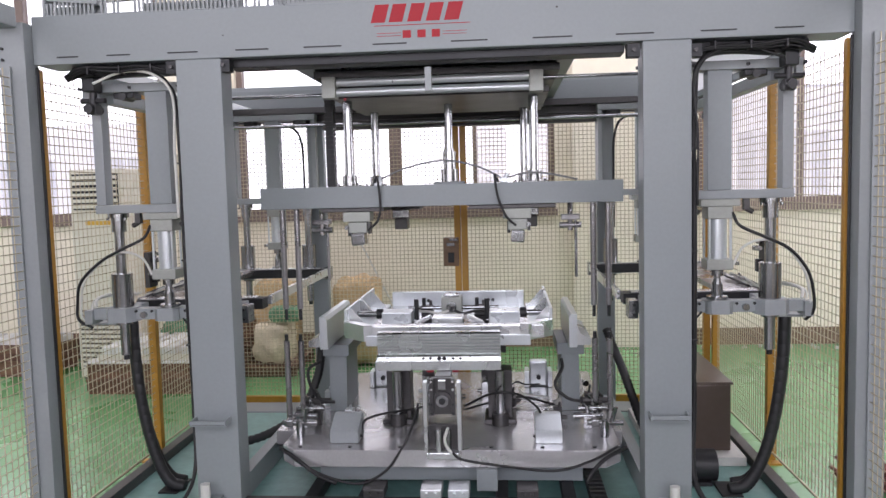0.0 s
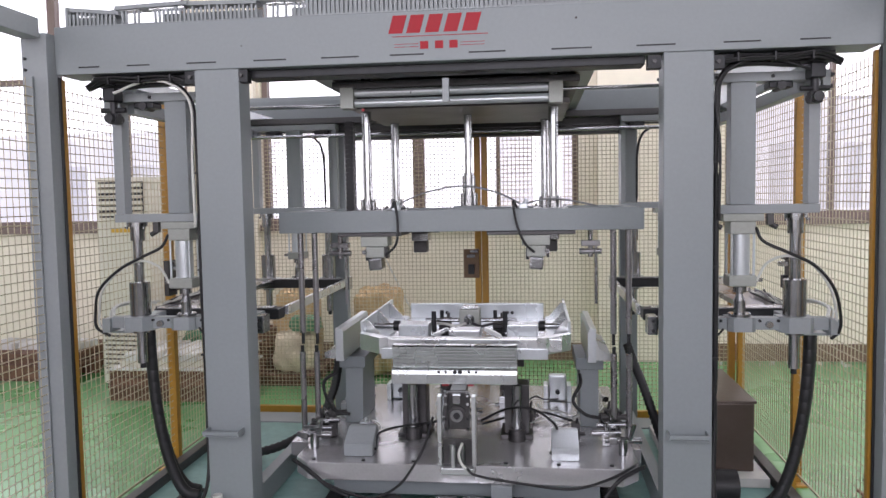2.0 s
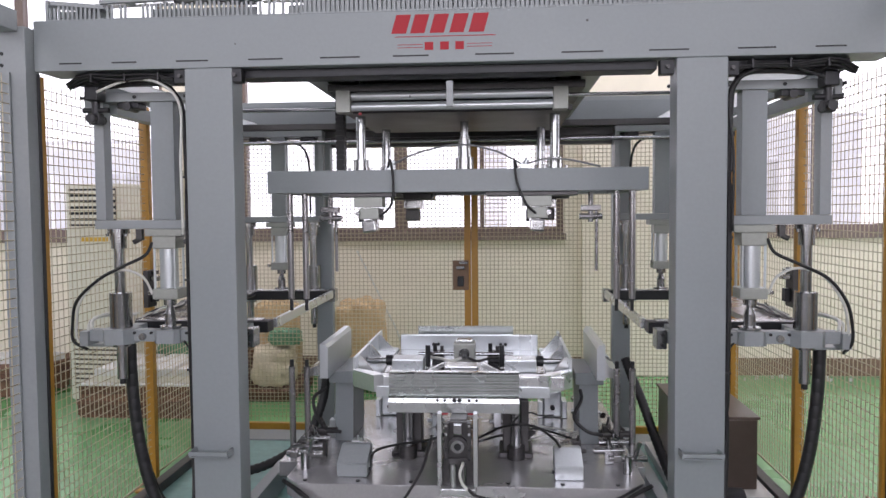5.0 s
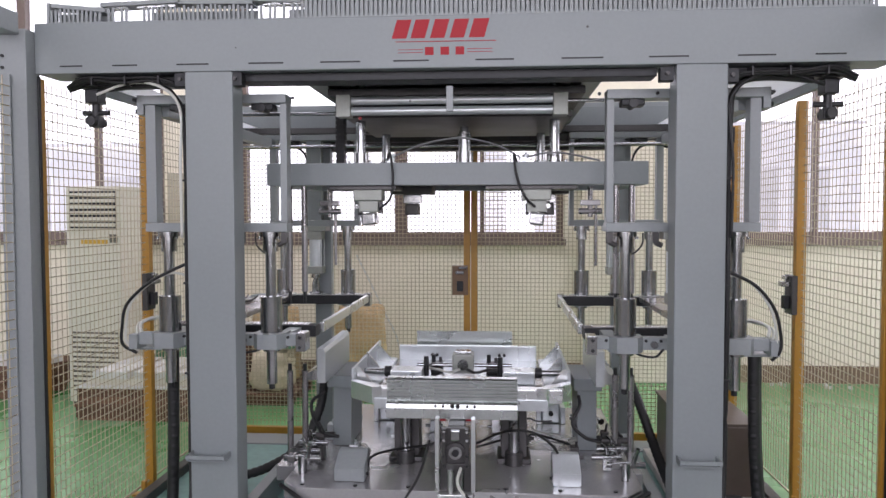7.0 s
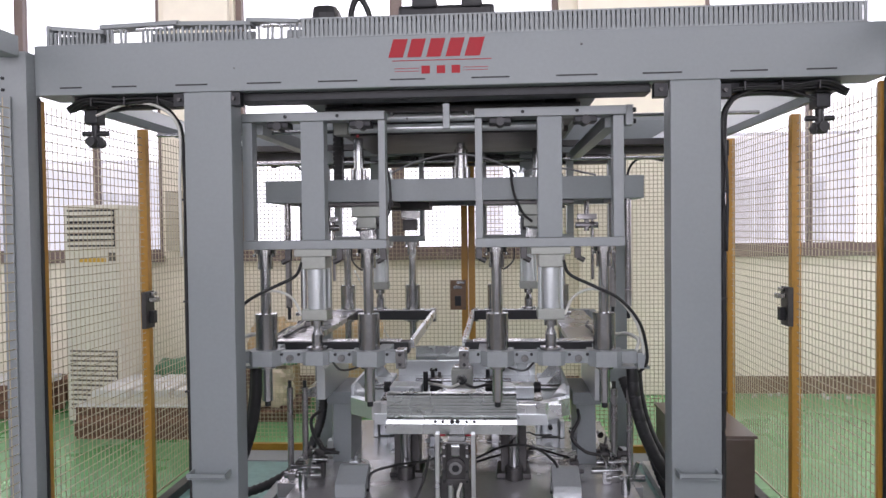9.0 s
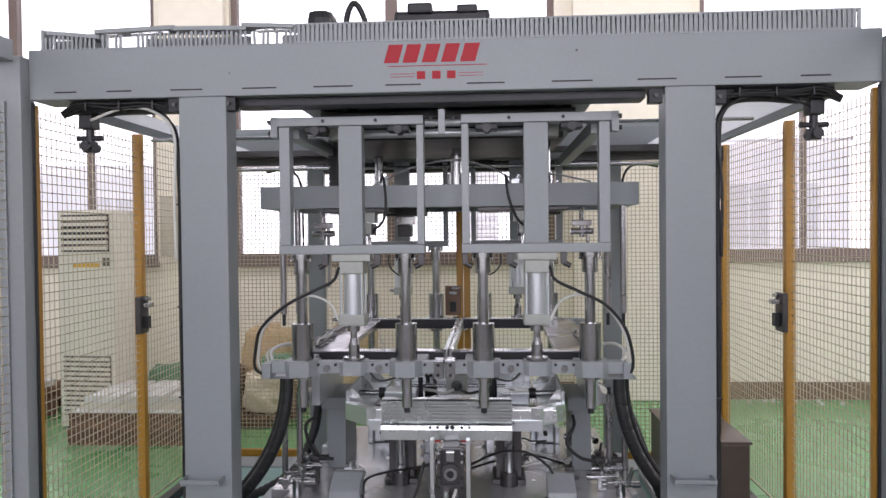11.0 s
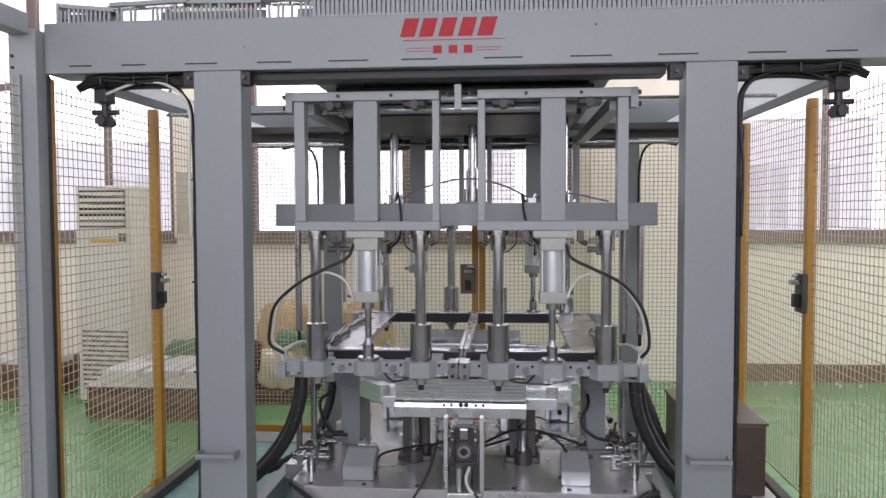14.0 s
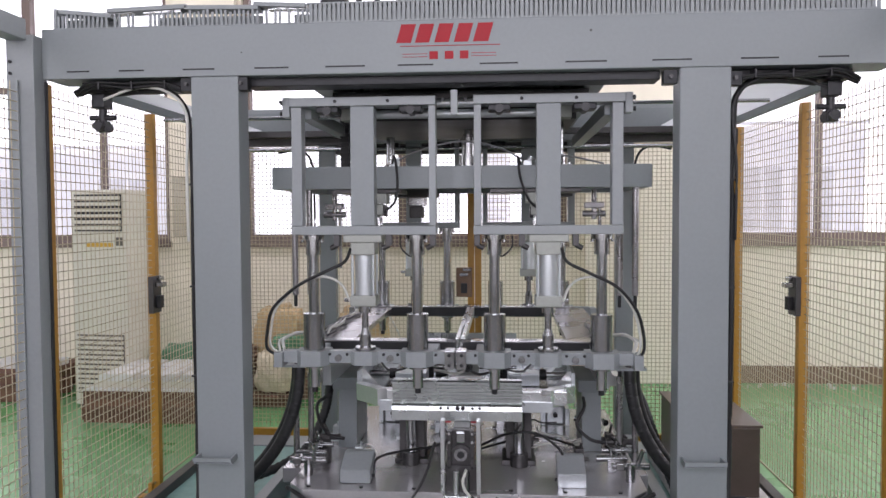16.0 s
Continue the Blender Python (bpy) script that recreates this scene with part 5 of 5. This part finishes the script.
# ---- small fittings and wiring ----
for s in (-1, 1):
    w = thing("cable_bundle", (s * 1.4, 0.05, 2.15), "bundle of black cables tied under the front beam", "cable", "cable bundles")
    rng = random.Random(21 + s)
    for i in range(5):
        y, z = 0.02 + 0.012 * i, 2.192 - 0.008 * (i % 3)
        part("cable", H([(s * 1.68, y + 0.03, z - 0.03), (s * 1.58, y, z + rng.uniform(-0.012, 0.006)), (s * 1.42, y, z + rng.uniform(-0.014, 0.006)), (s * 1.28, y, z + rng.uniform(-0.012, 0.006)), (s * 1.18, y + 0.01, z - 0.02)], 0.006 + 0.0015 * (i % 2), 6, 6), RUBBER, w)
    for x in (1.25, 1.40, 1.55):
        part("cable_tie", B(s * x - 0.004, s * x + 0.004, 0.012, 0.082, 2.165, 2.203, bev=0.002), BLACK, w)
    v = thing("sensor_bracket", (s * 1.71, 1.9, 2.05), "small black sensor on a bent bracket at the roof edge", "sensor", "sensors")
    part("bracket", B(s * 1.71 - 0.03, s * 1.71 + 0.03, 1.90, 1.96, 2.06, 2.164), BLACKENED, v)
    part("sensor", B(s * 1.71 - 0.045, s * 1.71 + 0.02, 1.88, 1.93, 2.02, 2.058, bev=0.005), BLACK, v)
    v = thing("rear_cable", (s * 1.0, 1.95, 1.6), "black cable arching down a rear column", "cable", "rear cables")
    part("cable", H([(s * 1.35, 2.06, 2.05), (s * 1.22, 2.056, 2.07), (s * 1.14, 2.056, 2.03), (s * 1.105, 2.058, 1.92), (s * 1.10, 2.06, 1.7), (s * 1.10, 2.06, 1.3)], 0.008), RUBBER, v)
    # tubes under each carriage's lower bar
    c = left_carriage if s < 0 else right_carriage
    for k, (x, dz) in enumerate(((0.26, 0.10),)):
        part("air_tube", H([(s * x, 0.29, 1.515), (s * (x - 0.005), 0.285, 1.46), (s * (x - 0.05), 0.28, 1.52 - dz), (s * (x - 0.08), 0.285, 1.44), (s * (x - 0.085), 0.29, 1.36)], 0.004, 6, 6), TUBE if k else BLACK, c)
    for x in (0.05, 0.30, 0.54, 0.79):
        part("screw", R((s * x, 0.199, 2.125), (s * x, 0.192, 2.125), 0.008, 8), BLACKENED, c)
    for z in (2.08, 2.13):
        part("screw", R((s * 0.79, 0.25, z), (s * 0.806, 0.25, z), 0.011, 8), BLACKENED, c)
    m = left_mould if s < 0 else right_mould
    for x in (0.09, 0.265, 0.33, 0.50, 0.58):
        part("screw", R((s * x, 0.219, 1.037), (s * x, 0.210, 1.037), 0.007, 8), BLACKENED, m)
    part("sensor_lead", H([(s * 0.34, 0.21, 1.0), (s * 0.30, 0.19, 0.97), (s * 0.24, 0.20, 0.975), (s * 0.20, 0.24, 0.99)], 0.005, 6, 6), BLACK, m)
    part("lead", H([(s * 0.80, 0.24, 1.05), (s * 0.82, 0.30, 1.09), (s * 0.79, 0.45, 1.10), (s * 0.76, 0.6, 1.07)], 0.008, 6, 6), TUBE, m)
    part("lead", H([(s * 0.82, 0.24, 1.04), (s * 0.845, 0.32, 1.08), (s * 0.82, 0.48, 1.085), (s * 0.77, 0.66, 1.07)], 0.006, 6, 6), TUBE, m)

for pts, label in (([(-0.79, 1.15, 0.74), (-0.80, 1.15, 0.60), (-0.825, 1.12, 0.46), (-0.91, 1.05, 0.28), (-1.10, 0.95, 0.17), (-1.35, 0.90, 0.112)], "black ribbed conduit from the table down to the bed"),
                   ([(0.93, 1.2, 0.74), (0.97, 1.15, 0.62), (1.01, 1.12, 0.52), (1.06, 1.05, 0.36), (1.10, 0.90, 0.22), (1.13, 0.66, 0.112)], "black ribbed conduit from the table down to the bed")):
    solid("bed_conduit", H(pts, 0.025, 12, 14, True), RUBBER, label, "hose", "bed conduits")

# fittings and tubes on the table
rng = random.Random(33)
for x, y in ((-0.33, 0.98), (0.36, 0.98), (-0.16, 1.2), (0.2, 1.2), (-0.52, 0.62), (0.60, 0.66), (-0.72, 1.0), (0.80, 1.02)):
    bm = B(x - 0.022, x + 0.022, y - 0.03, y + 0.03, 0.337, 0.337 + rng.uniform(0.04, 0.09), bev=0.004)
    rod(bm, (x - 0.05, y, 0.365), (x + 0.05, y, 0.365), 0.011, 10)
    rod(bm, (x, y, 0.38), (x + 0.01, y - 0.02, 0.45), 0.007, 8)
    part("fitting", bm, rng.choice((STEEL, DULL, ALU2)), table)
for i in range(9):
    x, y = rng.uniform(-0.6, 0.65), rng.uniform(0.75, 1.3)
    pts = [(x, y, 0.345)]
    for k in range(3):
        q = pts[-1]
        pts.append((q[0] + rng.uniform(-0.12, 0.12), q[1] + rng.uniform(-0.12, 0.10), 0.345 + rng.uniform(0.0, 0.05)))
    part("air_tube", H(pts, 0.005, 6, 6), rng.choice((BLACK, BLACK, TUBE)), table)
for x in (-0.7, -0.45, -0.2, 0.25, 0.5, 0.75):
    for y in (0.26, 1.75):
        part("plate_bolt", R((x, y, 0.335), (x, y, 0.341), 0.010, 8), BLACKENED, table)
for x in (-0.74, 0.82):
    bm = R((x, 0.42, 0.336), (x, 0.42, 0.42), 0.022, 14)
    rod(bm, (x - 0.09, 0.42, 0.41), (x + 0.09, 0.42, 0.41), 0.016, 12)
    rod(bm, (x + 0.03, 0.40, 0.42), (x + 0.05, 0.38, 0.50), 0.010, 10)
    box(bm, x - 0.07, x - 0.03, 0.39, 0.45, 0.395, 0.43, bev=0.004)
    part("clamp_cylinder", bm, STEEL, table)

# slide blocks under the table's front
for x, mat in ((-0.03, ALU), (0.10, ALU2), (-0.30, DULL), (0.42, DULL)):
    bm = B(x - 0.05, x + 0.05, 0.05, 0.17, 0.161, 0.205, bev=0.005)
    rod(bm, (x - 0.02, 0.05, 0.185), (x - 0.02, 0.035, 0.185), 0.009, 8)
    rod(bm, (x + 0.02, 0.05, 0.185), (x + 0.02, 0.035, 0.185), 0.009, 8)
    part("slide_block", bm, mat, press)
for s in (-1, 1):
    bm = B(s * 1.815 - 0.05, s * 1.815 + 0.05, 0.93, 0.985, 0.0, 0.012, bev=0.002)
    box(bm, s * 1.80 - s * 0.02 - 0.012, s * 1.80 - s * 0.02 + 0.012, 0.90, 0.928, 0.0, 0.10, bev=0.003)
    solid("post_foot", bm, YELLOW, "ochre-yellow foot bracket of a fence post", "bracket", "post feet")


# ---- what moves ----
def motions():
    # lifting plate: height of its lower edge over the first one
    walk(lift, [(t, pose(0, 1.05, ZP + d)) for t, d in (
        (0, 0.0), (0.25, -0.027), (0.5, -0.052), (0.75, -0.066), (1.0, -0.072), (3.5, -0.072), (3.7, -0.050), (4.0, 0.012), (4.5, 0.103), (4.7, 0.131), (5.2, 0.205),
        (5.5, 0.232), (7.0, 0.234), (9.0, 0.236), (10.8, 0.236), (11.1, 0.225), (11.3, 0.196), (11.5, 0.159), (12.0, 0.113), (12.5, 0.067),
        (12.9, 0.028), (13.1, 0.023), (14.0, 0.023), (14.2, 0.055), (14.5, 0.135), (14.8, 0.205), (15.0, 0.230), (16.0, 0.232))])
    left = ((0, -0.905), (5.6, -0.905), (5.9, -0.885), (6.3, -0.815), (6.8, -0.710), (7.0, -0.658), (7.5, -0.543), (8.0, -0.430), (8.5, -0.322), (9.0, -0.196), (9.2, -0.148), (9.6, -0.05), (9.85, -0.005), (10.0, 0.0), (16.0, 0.0))
    right = ((0, 0.902), (5.6, 0.902), (5.9, 0.87), (6.3, 0.78), (6.8, 0.655), (7.0, 0.605), (7.5, 0.465), (8.0, 0.335), (8.5, 0.178), (9.0, 0.040), (9.2, 0.008), (9.3, 0.0), (16.0, 0.0))
    walk(left_carriage, [(t, pose(-0.42 + d, 1.05, 0.99)) for t, d in left])
    walk(right_carriage, [(t, pose(0.42 + d, 1.05, 0.99)) for t, d in right])
    drop = ((0, 0.0), (10.75, 0.0), (10.95, -0.012), (11.15, -0.045), (11.3, -0.075), (11.5, -0.111), (11.7, -0.124), (12.0, -0.128), (15.2, -0.128), (15.5, -0.118), (15.75, -0.095), (16.0, -0.064))
    for m in (left_mould, right_mould):
        walk(m, [(t, pose(0, 0, d)) for t, d in drop])
    # conduits bend, link by link, as the carriages come in
    for (h, links), s, way in ((left_hose, -1, left), (right_hose, 1, right)):
        base = Matrix.Translation(-BASE[h])
        stops = [(t, abs(d), 0.0) for t, d in way if t < 10.5] + [(t, 0.0, z) for t, z in drop if t > 10.5]
        curves = {(t, second): hose_curve(s, d, z, second) for t, d, z in stops for second in (False, True)}
        for ob, second, i in links:
            rows = []
            for t, d, z in stops:
                p, v = curves[t, second][i]
                rows.append((t, base @ Matrix.Translation(p) @ Matrix.Rotation(math.atan2(v.x, v.z), 4, "Y")))
            walk(ob, rows)
    walk(tray, [(t, pose(0.02, 1.08, ZT - 0.3 + d)) for t, d in ((0, 0.152), (3.6, 0.152), (3.8, 0.150), (4.0, 0.136), (4.25, 0.116), (4.5, 0.093), (4.7, 0.070), (5.0, 0.035), (5.3, 0.006), (5.45, 0.0), (16.0, 0.0))])
    for k, s, x in side_clamps:
        walk(k, [(t, pose(x + s * d, 1.0, 0.741 - 0.35 * d)) for t, d in ((0, 0.0), (3.7, 0.0), (4.2, 0.012), (4.7, 0.025), (5.2, 0.04), (16.0, 0.04))])
    walk(front_clamp, [(t, pose(0, 0.36, 0.42 + d)) for t, d in ((0, 0.063), (3.7, 0.063), (4.0, 0.056), (4.5, 0.028), (4.8, 0.012), (5.2, 0.0), (16.0, 0.0))])


motions()
